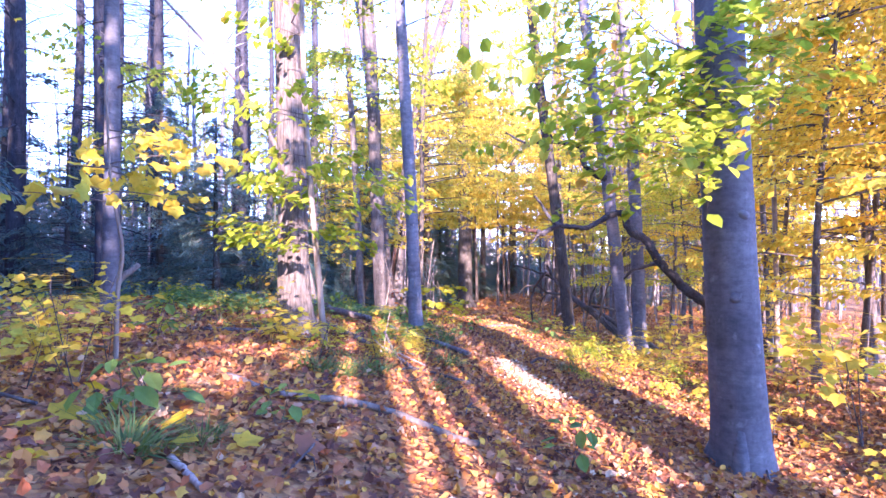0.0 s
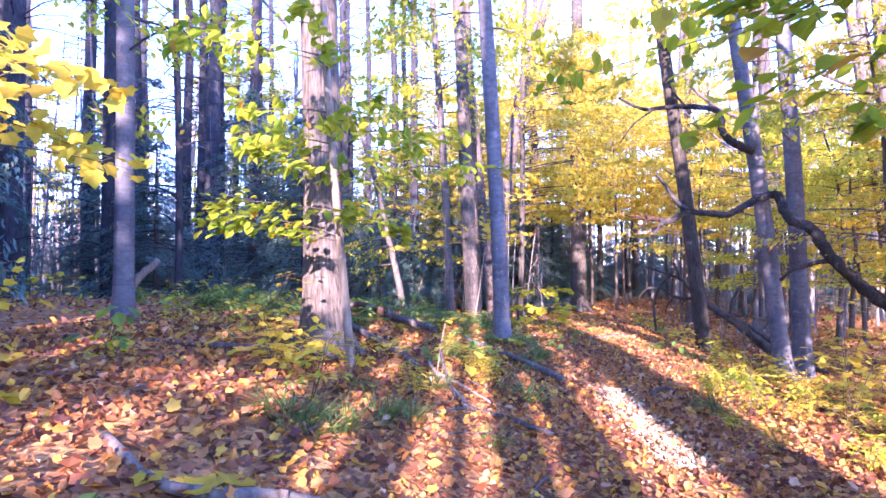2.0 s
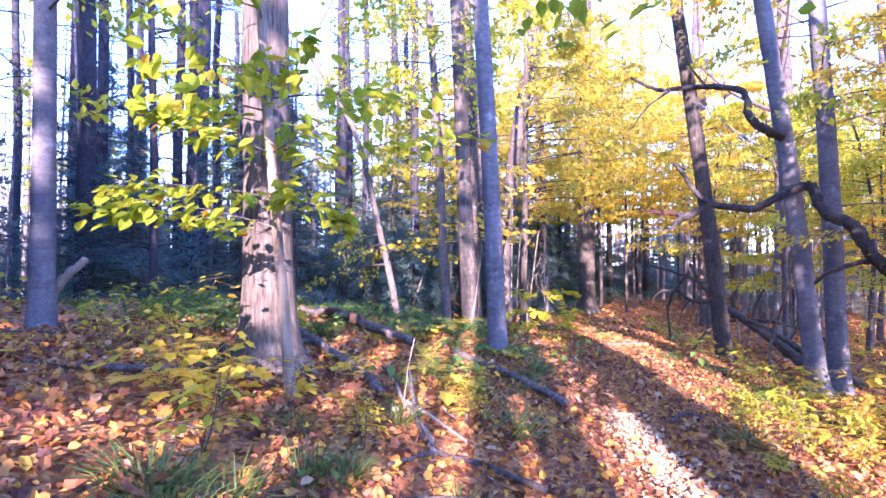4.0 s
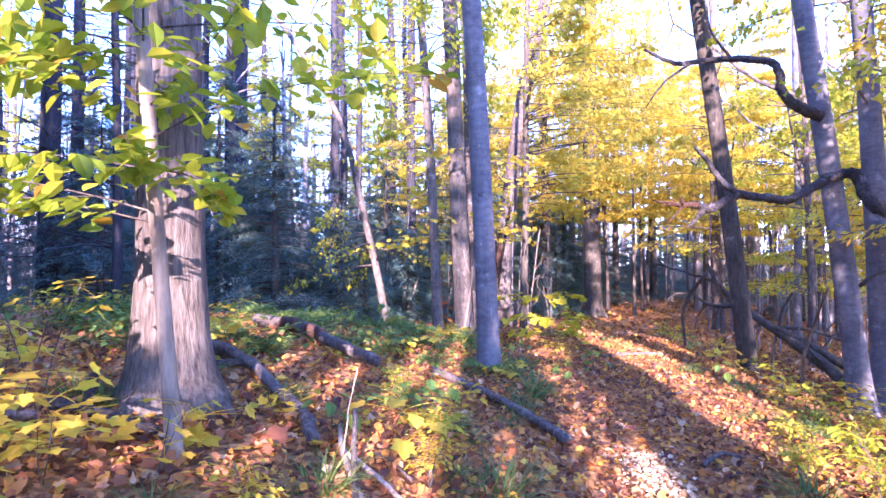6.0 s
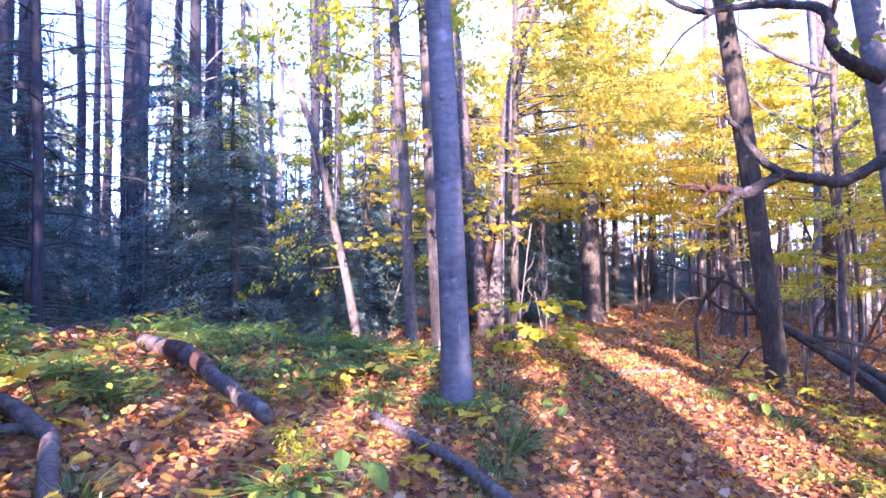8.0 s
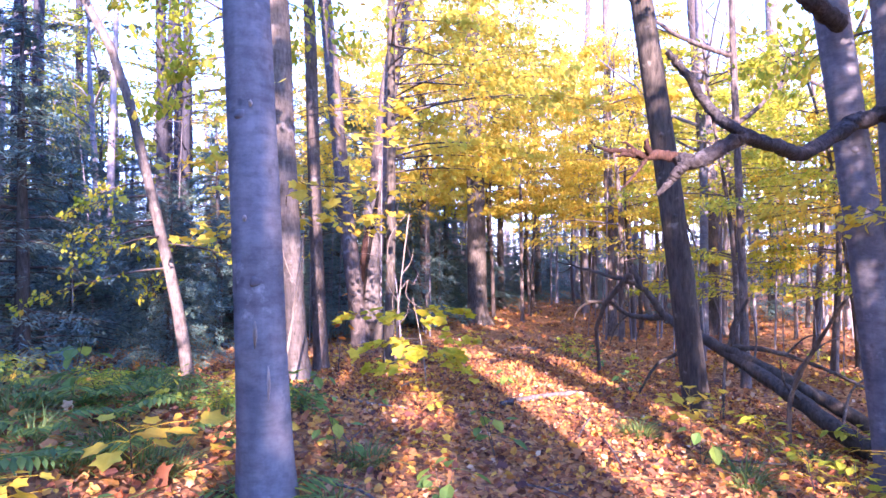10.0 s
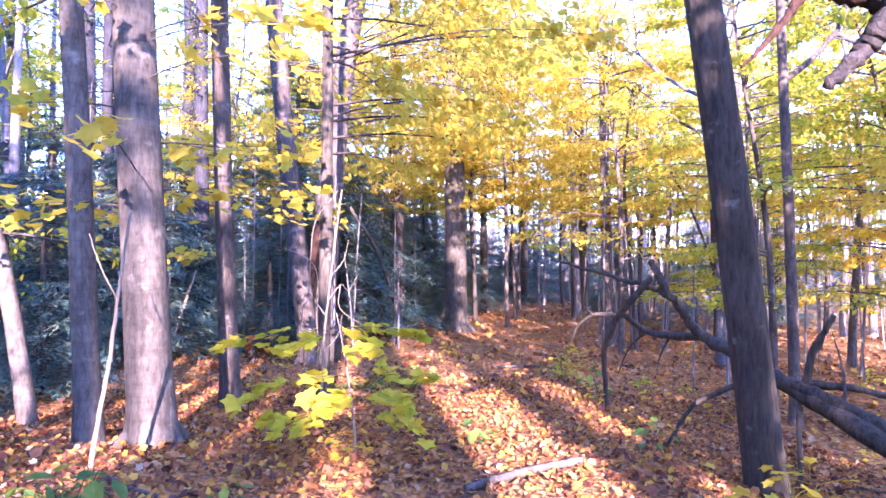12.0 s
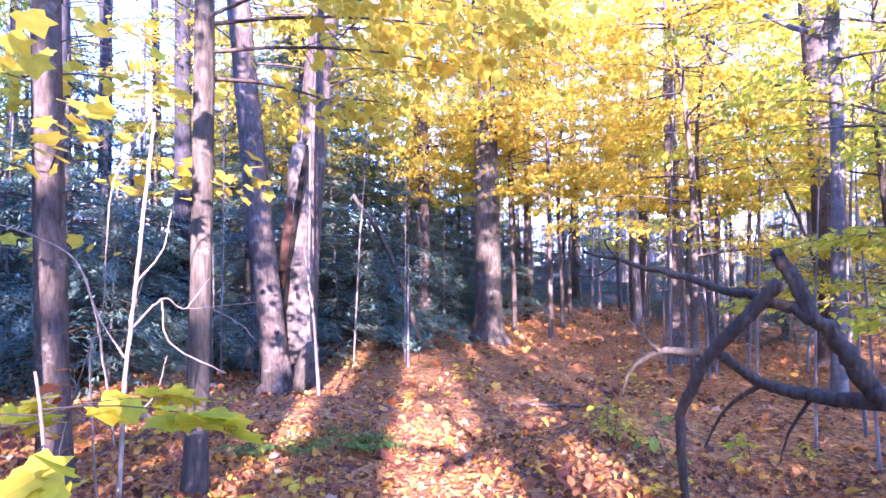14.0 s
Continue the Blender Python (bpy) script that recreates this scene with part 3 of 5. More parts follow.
# ---- conifers ----
def hemlock(x, y, tall, reach, seed, density=1.0, label="dark green hemlock with drooping layered boughs"):
    rng = np.random.default_rng(seed)
    top = new("hemlock")
    top.location = (x, y, float(height(x, y)))
    g, w, n = Geo(), Geo(), Geo()
    z = np.linspace(-0.1, tall, 10)
    tube(g, np.stack([0.03 * np.sin(z), 0 * z, z], 1), 0.02 * tall * (1.02 - z / tall) + 0.008, 8, rng, 0.04)
    part("trunk", g.mesh("trunk", DARK_BARK), top)
    for k in range(int(19 * tall * density)):
        u = rng.random() ** 1.15
        h = tall * (0.06 + 0.92 * u)
        ln = reach * (1 - u) ** 0.75 * rng.uniform(0.6, 1.15) + 0.15
        spray(w, n, rng, (0, 0, h), rng.uniform(0, 6.28), ln, int(120 * ln + 20), 0.115, NEEDLE, 0.12, 0.42, 0.4, 0.014, 0.25, 0.08, 0.03)
    tagged(part("branchwork", w.mesh("branchwork", DARK_BARK), top), kind="stuff")
    tagged(part("foliage", n.mesh("foliage", CONIFER, False), top), kind="stuff")
    return tagged(top, label, "conifer", "hemlocks")


stock = [hemlock(-6.9, 17.8, 6.4, 2.4, 1, 1.25), hemlock(-9.0, 18.6, 7.4, 2.5, 2, 1.2), hemlock(-5.5, 22.5, 5.4, 2.0, 3, 1.2)]
for i, (x, y, s) in enumerate(((-7.2, 22.5, 1.05), (-10.2, 24, 1.1), (-12.5, 17, 0.9), (-4.6, 27, 1.15), (-2.8, 31, 1.2), (-0.6, 35.5, 1.1), (-7.4, 28, 1.2), (-13.5, 28, 1.2), (-4.9, 18.9, 0.6), (-10, 15.6, 0.8), (-3.4, 24.6, 0.7), (9.5, 40, 1.2), (14, 34, 1.1), (-15, 20, 1.2), (-17, 24, 1.4), (-13, 32, 1.5), (-9, 33, 1.1), (-18, 30, 1.2), (-11.8, 27, 1.0), (-5.5, 36, 1.1), (-20, 20, 1.1), (-16, 15, 1.0), (-1.5, 42, 1.2), (1.6, 38, 1.0), (9.6, 31.5, 0.8), (-1.6, 33, 1.1), (-8.3, 21.2, 0.7), (-6.2, 25.2, 0.9), (-3.7, 28.6, 1.7), (-0.2, 37.5, 1.5))):
    copy_thing(stock[i % 3], pose(x, y, float(height(x, y)), 0, 0, 77 * i) @ Matrix.Diagonal((s, s, s * (0.72 if y > 20 else 1.0), 1)))
# dark evergreens that close the view between the far trunks
rng = np.random.default_rng(91)
for i in range(84):
    a, d = -0.95 + 1.95 * (i + rng.uniform(0.1, 0.9)) / 84, rng.uniform(46, 80)
    x, y = d * math.sin(a), d * math.cos(a)
    if a > 0.14 and i % 3:
        continue
    copy_thing(stock[i // 3 % 3], pose(x, y, float(height(x, y)) - 0.3, 0, 0, 77 * i) @ Matrix.Diagonal((1.8, 1.8, rng.uniform(0.7, 1.3), 1)))

# ---- leafy crowns ----
def put_crown(tr, *a, **k):
    crown(tr[0], tr[1], BROWN_BARK, *a, **k)


put_crown((near_beech, s_near), BOUGH, 11, 2.3, 3.5, 2.5, 8, 46, 0.105, OVAL, side=(3.3, 0.35), rise=0.12, droop=0.12, wide=0.34, thick=0.008)
put_crown((twin_b, s_tb), YELLOW, 12, 4.2, 10, 4.4, 38, 200, 0.105, side=(0.2, 1.0), wide=0.5)
put_crown((twin_a, s_ta), YELLOW, 13, 5.0, 10, 3.2, 18, 150, 0.105, side=(0.5, 0.9), wide=0.5)
put_crown((mid_slim, s_ms), YELLOW, 14, 2.9, 7.5, 3.0, 24, 130, 0.11, CURL, side=(0.0, 0.7), wide=0.5)
put_crown((far_oak, s_oak), YELLOW, 15, 5.4, 14, 5.2, 60, 420, 0.12, wide=0.5)
put_crown((bright, s_bright), YELLOW, 16, 1.9, 3.6, 2.0, 11, 26, 0.115, STAR, thick=0.008, wide=0.5, tilt=0.35, hang=-0.35)
put_crown((dark_slim, s_ds), YELLOW, 17, 1.7, 3.4, 1.9, 14, 26, 0.11, STAR, thick=0.007, wide=0.5, tilt=0.35, hang=-0.35)
golden, s_gold = put("slender maple with a tall bright yellow crown", 2.9, 31.0, 0.07, 12.5, BROWN_BARK, sides=9, taper=0.8)
put_crown((golden, s_gold), YELLOW, 27, 3.8, 11.8, 3.8, 46, 170, 0.125, CURL, side=(3.0, 1.3), wide=0.45)
put_crown((lit_foot, s_lf), YELLOW, 18, 4.2, 13, 4.2, 44, 300, 0.125, wide=0.5)
put_crown((slim, s_slim), LIME, 19, 4.0, 8, 2.4, 18, 140, 0.11)
put_crown((thin_grey, s_tg), LIME, 20, 3.6, 8.5, 2.6, 28, 150, 0.12)
put_crown((big_beech, s_big), LIME, 26, 3.6, 7.5, 2.2, 8, 80, 0.11, OVAL, thick=0.011)
# two high crowns out of view, added to dapple the light further on
put_crown((big_beech, s_big), YELLOW, 28, 5.0, 9.5, 3.0, 18, 130, 0.13, wide=0.5)
put_crown((near_beech, s_near), YELLOW, 29, 5.0, 9.5, 3.0, 26, 110, 0.13, side=(0.6, 0.9), wide=0.5)
put_crown((sapling, s_sap), BOUGH, 21, 1.6, 4.2, 1.2, 12, 40, 0.11, OVAL, rise=0.12, droop=0.2, thick=0.007)
put_crown((side_stem, s_side), YELLOW, 22, 1.15, 1.9, 1.3, 10, 20, 0.1, STAR, rise=0.1, droop=0.15, thick=0.006)
put_crown((bow, s_bow), LIME, 23, 1.6, 3.4, 1.9, 9, 80, 0.09, CARD, rise=-0.05)
put_crown((left_grey, s_left), LIME, 24, 2.4, 7, 2.2, 10, 80, 0.11)
put_crown((fork_back, s_fb), YELLOW, 37, 6.3, 12, 2.6, 28, 120, 0.13, wide=0.5)
put_crown((fork, s_fork), LIME, 38, 6.0, 11, 2.4, 20, 110, 0.13, wide=0.5)
put_crown((fork_back, s_fb), LIME, 25, 4.0, 8, 2.4, 14, 110, 0.12)

def overhang(tr, leafmat, seed, reaches, size=0.1, shape=OVAL, wide=0.2, droop=0.15, tilt=0.34, hang=-0.28):
    """Single boughs from a stem to given places: (height on the stem, x, y, z of the tip, leaves)."""
    rng = np.random.default_rng(seed)
    top, (z, p) = tr
    o = np.array(top.location)
    for h, x, y, zt, count in reaches:
        wood, leaf = Geo(), Geo()
        st = np.array([np.interp(h - o[2], z, p[:, i]) for i in range(3)])
        d = np.array([x, y, zt]) - o - st
        ln = math.hypot(d[0], d[1])
        spray(wood, leaf, rng, st, math.atan2(d[1], d[0]), ln, count, size, shape, d[2] / ln + droop, droop, wide, 0.0055, tilt, 0.06, 0.04, hang)
        arm = part("bough", wood.mesh("bough", BROWN_BARK), top)
        tagged(part("foliage", leaf.mesh("foliage", leafmat, False), arm), kind="stuff")


overhang((near_beech, s_near), BOUGH, 201, ((2.7, 0.85, 3.15, 2.12, 82), (2.9, 1.1, 3.5, 2.3, 90), (3.1, 0.75, 3.75, 2.45, 90), (2.6, 1.35, 3.3, 2.0, 72), (3.3, 1.3, 3.9, 2.85, 90), (3.2, 0.6, 4.3, 2.75, 79),
                                         (3.5, 1.6, 3.4, 3.0, 90), (2.9, 1.9, 3.3, 2.55, 64), (3.0, 2.9, 3.9, 2.9, 64), (3.4, 2.2, 3.6, 2.85, 60), (3.6, 1.9, 3.9, 3.3, 70), (2.5, 0.95, 3.6, 1.95, 50), (3.3, 2.7, 4.0, 3.2, 60), (2.9, 0.9, 3.9, 2.2, 80), (3.1, 1.3, 3.7, 2.55, 80), (3.0, 1.0, 4.4, 2.5, 80), (3.4, 1.5, 4.5, 2.95, 80), (2.6, 1.2, 4.0, 1.95, 70), (3.0, 1.25, 2.9, 2.08, 60), (2.9, 1.5, 3.0, 2.25, 60), (3.1, 1.7, 3.1, 2.5, 60)), 0.1)
overhang((sapling, s_sap), BOUGH, 202, ((2.15, -0.12, 6.3, 2.3, 75), (2.3, -0.3, 6.15, 2.42, 72), (2.0, -0.7, 6.35, 1.78, 64), (1.75, -2.45, 6.35, 1.88, 93), (1.8, -2.2, 6.1, 1.95, 82), (2.3, -1.9, 6.0, 2.4, 82),
                                       (2.5, -2.3, 6.6, 2.6, 82), (1.95, -1.1, 6.1, 1.95, 72), (2.6, -0.9, 6.0, 2.75, 79), (2.0, -2.7, 6.7, 2.1, 72)), 0.1)

# understorey maples: one of each colour built, then repeated
def maple(x, y, tall, leafmat, seed, label, z0=1.2, reach=2.3, boughs=34, leaves=165, size=0.095):
    top, st = tree(label, x, y, 0.03 + 0.004 * tall, tall, BROWN_BARK, lean=(0.02, 0), sides=8, flare=1.2, category="tree", group="understorey maples", sweep=0.2, taper=0.9)
    crown(top, st, BROWN_BARK, leafmat, seed, z0, tall * 0.97, reach, boughs, leaves, size, tilt=0.42, hang=-0.5)
    return top


m_yellow = maple(7.0, 12.2, 6.0, YELLOW, 31, "young maple full of clear yellow leaves")
m_orange = maple(7.4, 9.4, 7.0, ORANGE, 32, "young maple with orange-yellow leaves", 2.2, 2.3, 34, 165)
m_lime = maple(6.0, 20.0, 6.5, LIME, 33, "young tree with yellow-green layered leaves", 1.3, 2.5, 34, 160)
rng = np.random.default_rng(77)
for base, places in ((m_yellow, ((5.6, 5.9), (5.2, 8.2), (6.6, 7.4), (7.6, 5.6), (7.0, 9.6), (6.2, 13.8), (9.6, 10.2), (5.2, 25.5), (10.5, 26), (12.5, 21))),
                     (m_orange, ((5.9, 7.2), (6.4, 9.0), (10.6, 13.2), (8.9, 12.0), (7.9, 10.6), (9.8, 16.4), (8.6, 20.4), (10.4, 22.0))),
                     (m_lime, ((7.6, 19.6), (9.6, 23.5), (13.5, 25), (8.0, 24.0), (9.3, 16.4), (8.8, 18.6), (10.8, 19.8), (10.2, 30), (-5.6, 31), (-8, 34), (16, 22)))):
    for x, y in places:
        copy_thing(base, pose(x, y, float(height(x, y)), 0, 0, rng.uniform(0, 360)) @ Matrix.Scale(rng.uniform(0.8, 1.3), 4))

# taller maples whose crowns close the view down the path
t_yellow = maple(2.2, 39.0, 13.0, YELLOW, 34, "tall slender maple with a high yellow crown", 4.4, 3.4, 52, 260, 0.125)
t_lime = maple(11.0, 36.0, 12.0, LIME, 35, "tall slender tree with a high yellow-green crown", 4.0, 3.2, 50, 250, 0.125)
for base, places in ((t_yellow, ((3.6, 34.5, 0.95), (6.4, 36.5, 1.0), (4.6, 41.0, 1.1), (-1.8, 38.0, 0.95), (1.2, 46.0, 1.15), (-4.6, 40.0, 1.0), (5.8, 26.5, 0.75), (-1.0, 32.4, 0.95), (1.9, 33.0, 1.0), (-5.6, 28.5, 0.85), (7.0, 29.5, 0.9))),
                     (t_lime, ((12.6, 29.0, 0.85), (9.4, 35.0, 0.95), (15.5, 26.0, 0.8), (8.4, 31.0, 0.85), (12.4, 33.5, 0.9), (7.2, 43.0, 1.05), (13.8, 39.0, 1.0), (17.0, 31.0, 0.9), (10.4, 46.0, 1.1), (18.5, 40.0, 1.1), (2.4, 54.0, 1.2), (14.5, 50.0, 1.2), (21.0, 34.0, 0.95), (-6.0, 31.0, 0.8), (-3.4, 34.0, 0.9), (-9.5, 36.0, 0.9), (-4.2, 33.5, 1.0), (-14.0, 31.0, 1.1), (-18.0, 35.0, 1.2), (-11.5, 39.0, 1.2), (-23.0, 40.0, 1.3), (-26.0, 30.0, 1.1)))):
    for i, (x, y, k) in enumerate(places):
        copy_thing(base, pose(x, y, float(height(x, y)), 0, 0, 47 * i + 9 * x) @ Matrix.Scale(k, 4))

# ---- far woods ----
rng = np.random.default_rng(9)
far, leaves_far, gold_far, green_far, bare = Geo(), Geo(), Geo(), Geo(), Geo()
n = 0
while n < 560:
    a, d = rng.uniform(-1.0, 1.05), 24 + 75 * rng.random() ** 0.8
    x, y = d * math.sin(a), d * math.cos(a)
    if (abs(x - 0.08 * y) < 1.6 + 0.02 * y and y < 55) or (y < 34 and abs(x) < 9):
        continue
    n += 1
    r, tall = rng.uniform(0.05, 0.2), rng.uniform(9, 20)
    z0, lx = float(height(x, y)), rng.normal(0, 0.04)
    z = np.array([-0.2, 0.5, tall * 0.4, tall * 0.75, tall])
    p = np.stack([x + lx * z + rng.normal(0, 0.08, 5), y + 0 * z, z0 + z], 1)
    tube(far, p, r * np.array([1.25, 1.0, 0.8, 0.5, 0.12]), 6, cap=False)
    for k in range(9):
        h = rng.uniform(0.3, 0.98)
        c = p[2] * (1 - h) + p[4] * h if h > 0.3 else p[2]
        b = rng.uniform(0, 6.28)
        ln = rng.uniform(0.8, 2.6)
        e = c + np.array([math.cos(b), math.sin(b), rng.uniform(0.1, 1.0)]) * ln
        tube(bare, curve_points([c, (c + e) / 2 + rng.normal(0, 0.12, 3), e], 4), r * 0.3 * np.array([1, 0.7, 0.45, 0.15]) + 0.004, 3, cap=False)
    lf = leaves_far if rng.random() < 0.7 else gold_far
    if x <= -0.16 * y - 3:
        for k in range(6):
            spray(None, green_far, rng, (x, y, z0 + 0.5 + 10 * rng.random() ** 1.2), rng.uniform(0, 6.28), rng.uniform(1.0, 2.6), 70, 0.18, CARD)
    if x > -0.16 * y - 3 and rng.random() < 0.9:
        for k in range(8 if x < 0.2 * y else 5):
            h = (2.6 if x < 0.2 * y else 1.2) + 10 * rng.random() ** 1.1
            spray(None, lf, rng, (x, y, z0 + h), rng.uniform(0, 6.28), rng.uniform(1.2, 3.2), 110, 0.15, CARD)
tagged(new("far_trunks", far.mesh("far_trunks", HAZED_BARK)), "crowd of thin far tree trunks", "distant trees", kind="stuff")
tagged(new("far_twigs", bare.mesh("far_twigs", HAZED_BARK)), "bare boughs of the far trees", "distant trees", kind="stuff")
tagged(new("far_leaves", leaves_far.mesh("far_leaves", LIME, False)), "yellow-green leaves of the far trees", "distant trees", kind="stuff")

tagged(new("far_gold_leaves", gold_far.mesh("far_gold_leaves", YELLOW, False)), "golden leaves of the far trees", "distant trees", kind="stuff")

tagged(new("far_evergreens", green_far.mesh("far_evergreens", FAR_GREEN, False)), "dull green leaves of the far evergreens", "distant trees", kind="stuff")
thicket = Geo()
for k in range(900):
    a, d = rng.uniform(-1.0, 1.05), 20 + 50 * rng.random()
    x, y = d * math.sin(a), d * math.cos(a)
    if abs(x - 0.08 * y) < 1.8 + 0.02 * y:
        continue
    z0, tall, q = float(height(x, y)), rng.uniform(1.5, 7), rng.normal(0, 0.1, 2)
    tube(thicket, np.array([(x, y, z0 - 0.1), (x + q[0], y, z0 + tall * 0.5), (x + 2.5 * q[0], y + q[1], z0 + tall)]), rng.uniform(0.012, 0.04) * np.array([1, 0.75, 0.2]), 4, cap=False)
tagged(new("far_saplings", thicket.mesh("far_saplings", HAZED_BARK)), "thicket of thin bare far saplings", "distant trees", kind="stuff")

haze_leaf, haze_wood = Geo(), Geo()
for k in range(520):
    a, d = rng.uniform(-1.0, 1.05), rng.uniform(75, 130)
    x, y = d * math.sin(a), d * math.cos(a)
    z0, tall = float(height(x, y)), rng.uniform(9, 17)
    tube(haze_wood, np.array([(x, y, z0 - 0.2), (x + rng.normal(0, 0.3), y, z0 + tall * 0.6), (x + rng.normal(0, 0.6), y, z0 + tall)]), rng.uniform(0.1, 0.25) * np.array([1.1, 0.8, 0.2]), 5, cap=False)
    n = 150
    pos = np.stack([x + rng.normal(0, 1.8, n), y + rng.normal(0, 1.8, n), z0 + 0.3 + 9 * rng.random(n) ** 1.4], 1)
    strew(haze_leaf, CARD, pos, turned(rng, n, None, 0.6), rng.uniform(0.25, 0.5, n))
tagged(new("wood_edge_trunks", haze_wood.mesh("wood_edge_trunks", HAZED_BARK)), "haze-paled trunks at the far edge of the wood", "distant trees", kind="stuff")
tagged(new("wood_edge_leaves", haze_leaf.mesh("wood_edge_leaves", FAR_GREEN, False)), "dull leaves at the far edge of the wood", "distant trees", kind="stuff")

# ---- unseen trees behind and beside the walker, added to shade the way ----
# each is set by the line of light it stands in: u = x - SUN_DX * y
for u, y, r in ((0.17, -7, 0.17), (1.03, -5, 0.2), (1.6, -9, 0.2), (2.62, -10, 0.24), (3.06, 1.0, 0.27), (4.5, -8, 0.25), (5.42, -4, 0.22), (5.95, -9, 0.16), (6.5, -6, 0.15), (-0.35, -12, 0.1), (-1.9, -6, 0.22), (-2.9, -10, 0.3), (-4.2, -7, 0.3), (-5.4, -11, 0.3)):
    put("unseen tall grey trunk added to shade the path", u + SUN_DX * y, y, r, 11.5 if u == 1.6 else 14.0, SMOOTH_BARK, sweep=0.01, flare=1.1, taper=0.1, group="trees further back")
# unseen tall leafy trees: crowns added to shade the floor far down the path
for u, y, reach, z0, z1 in ((-6.6, -8, 1.5, 7.6, 12.4), (-5.2, -9, 1.3, 7.6, 12.6), (-3.8, -8, 1.3, 7.6, 12.2), (-2.5, -9, 1.0, 7.6, 12.6), (-0.2, -8, 0.55, 7.4, 12.0), (1.35, -9, 0.5, 7.0, 11.0), (2.75, -8, 0.5, 7.4, 12.2), (1.75, -12, 0.35, 9.4, 12.3), (0.6, -10, 0.5, 11.0, 15.5), (4.9, -8, 0.75, 8.4, 12.2)):
    back = put("unseen tall leafy beech added to shade the far floor", u + SUN_DX * y, y, 0.1, z1 + 0.4, SMOOTH_BARK, sweep=0.01, flare=1.1, taper=0.6, group="trees further back")
    put_crown(back, YELLOW, int(70 + 3 * u), z0, z1, reach, 24 if u < 4 else 16, 80, 0.2, wide=0.6, rise=0.1, first=0.0, hang=-0.9)
# unseen young maples: thick low screens added to keep the bank in the shade
shade_a = maple(-3.2, -5.5, 7.2, YELLOW, 41, "unseen young leafy maple added to shade the bank", 0.8, 1.9, 46, 130, 0.16)
for u, y, k in ((-0.75, -6.0, 0.86), (-1.9, -7.2, 0.9), (-3.2, -6.0, 0.95), (-4.8, -7.0, 1.05), (-6.4, -5.8, 1.1), (-8.0, -4.0, 1.2), (-1.3, -4.2, 0.66), (-2.6, -3.8, 0.7), (2.7, -4.0, 0.5), (3.9, -5.0, 0.56), (5.2, -5.5, 0.62), (6.6, -6.5, 0.6), (8.2, -5.0, 0.6)):
    x = u + SUN_DX * y
    copy_thing(shade_a, pose(x, y, float(height(x, y)), 0, 0, 50 * u) @ Matrix.Scale(k, 4))
# unseen hemlocks, added to keep the sun off the pines beyond the bank
screen = hemlock(-11.5, 5.5, 7.0, 2.6, 8, 0.9)
for i, (u, y) in enumerate(((-6.4, -6), (-9.4, -5), (-12.4, -6), (-15.6, -5))):
    x = u + SUN_DX * y
    copy_thing(screen, pose(x, y, float(height(x, y)), 0, 0, 35 * i) @ Matrix.Diagonal((1.9, 1.9, 3.2, 1)))
for i, (x, y, k) in enumerate(((-16.5, 4.0, 2.5), (-13.5, 9.5, 2.7), (-11.4, 8.4, 2.3), (-17, 11.5, 2.7), (-15, 6, 2.6), (-20, 14, 2.7), (-11, -3, 2.4), (-15.6, 12.2, 2.6), (-18.5, 8, 2.7), (-9.2, 1.5, 2.2), (-22, 10.5, 2.8), (-13, 2, 2.5), (-20.6, 15, 2.5), (-8.2, 5.2, 1.9), (-7.4, -1.0, 2.1), (-10.4, 4.0, 2.3), (-9.4, 7.2, 2.0))):
    copy_thing(screen, pose(x, y, float(height(x, y)), 0, 0, 60 * i) @ Matrix.Diagonal((1.25, 1.25, k, 1)))

# ---- fallen wood ----
def limb(name, label, lines, mat, category, sides=9, rough=0.08):
    """Dead wood: a main line and its side branches, each (points, first radius, last radius)."""
    rng = np.random.default_rng(len(label) * 7 + len(lines))
    o = np.asarray(lines[0][0][0], float)
    top = new(name)
    top.location = o
    for i, (pts, r0, r1) in enumerate(lines):
        g = Geo()
        steps = max(8, 7 * len(pts))
        cl = curve_points(np.asarray(pts, float) - o, steps)
        cl[1:-1] += rng.normal(0, 0.07 * max(r0, 0.02), (steps - 2, 3))
        tube(g, cl, np.linspace(r0, r1, steps) * rng.uniform(0.93, 1.07, steps), sides, rng, rough)
        part("stem" if i == 0 else "branch", g.mesh("stem" if i == 0 else "branch", mat), top)
    return tagged(top, label, category)


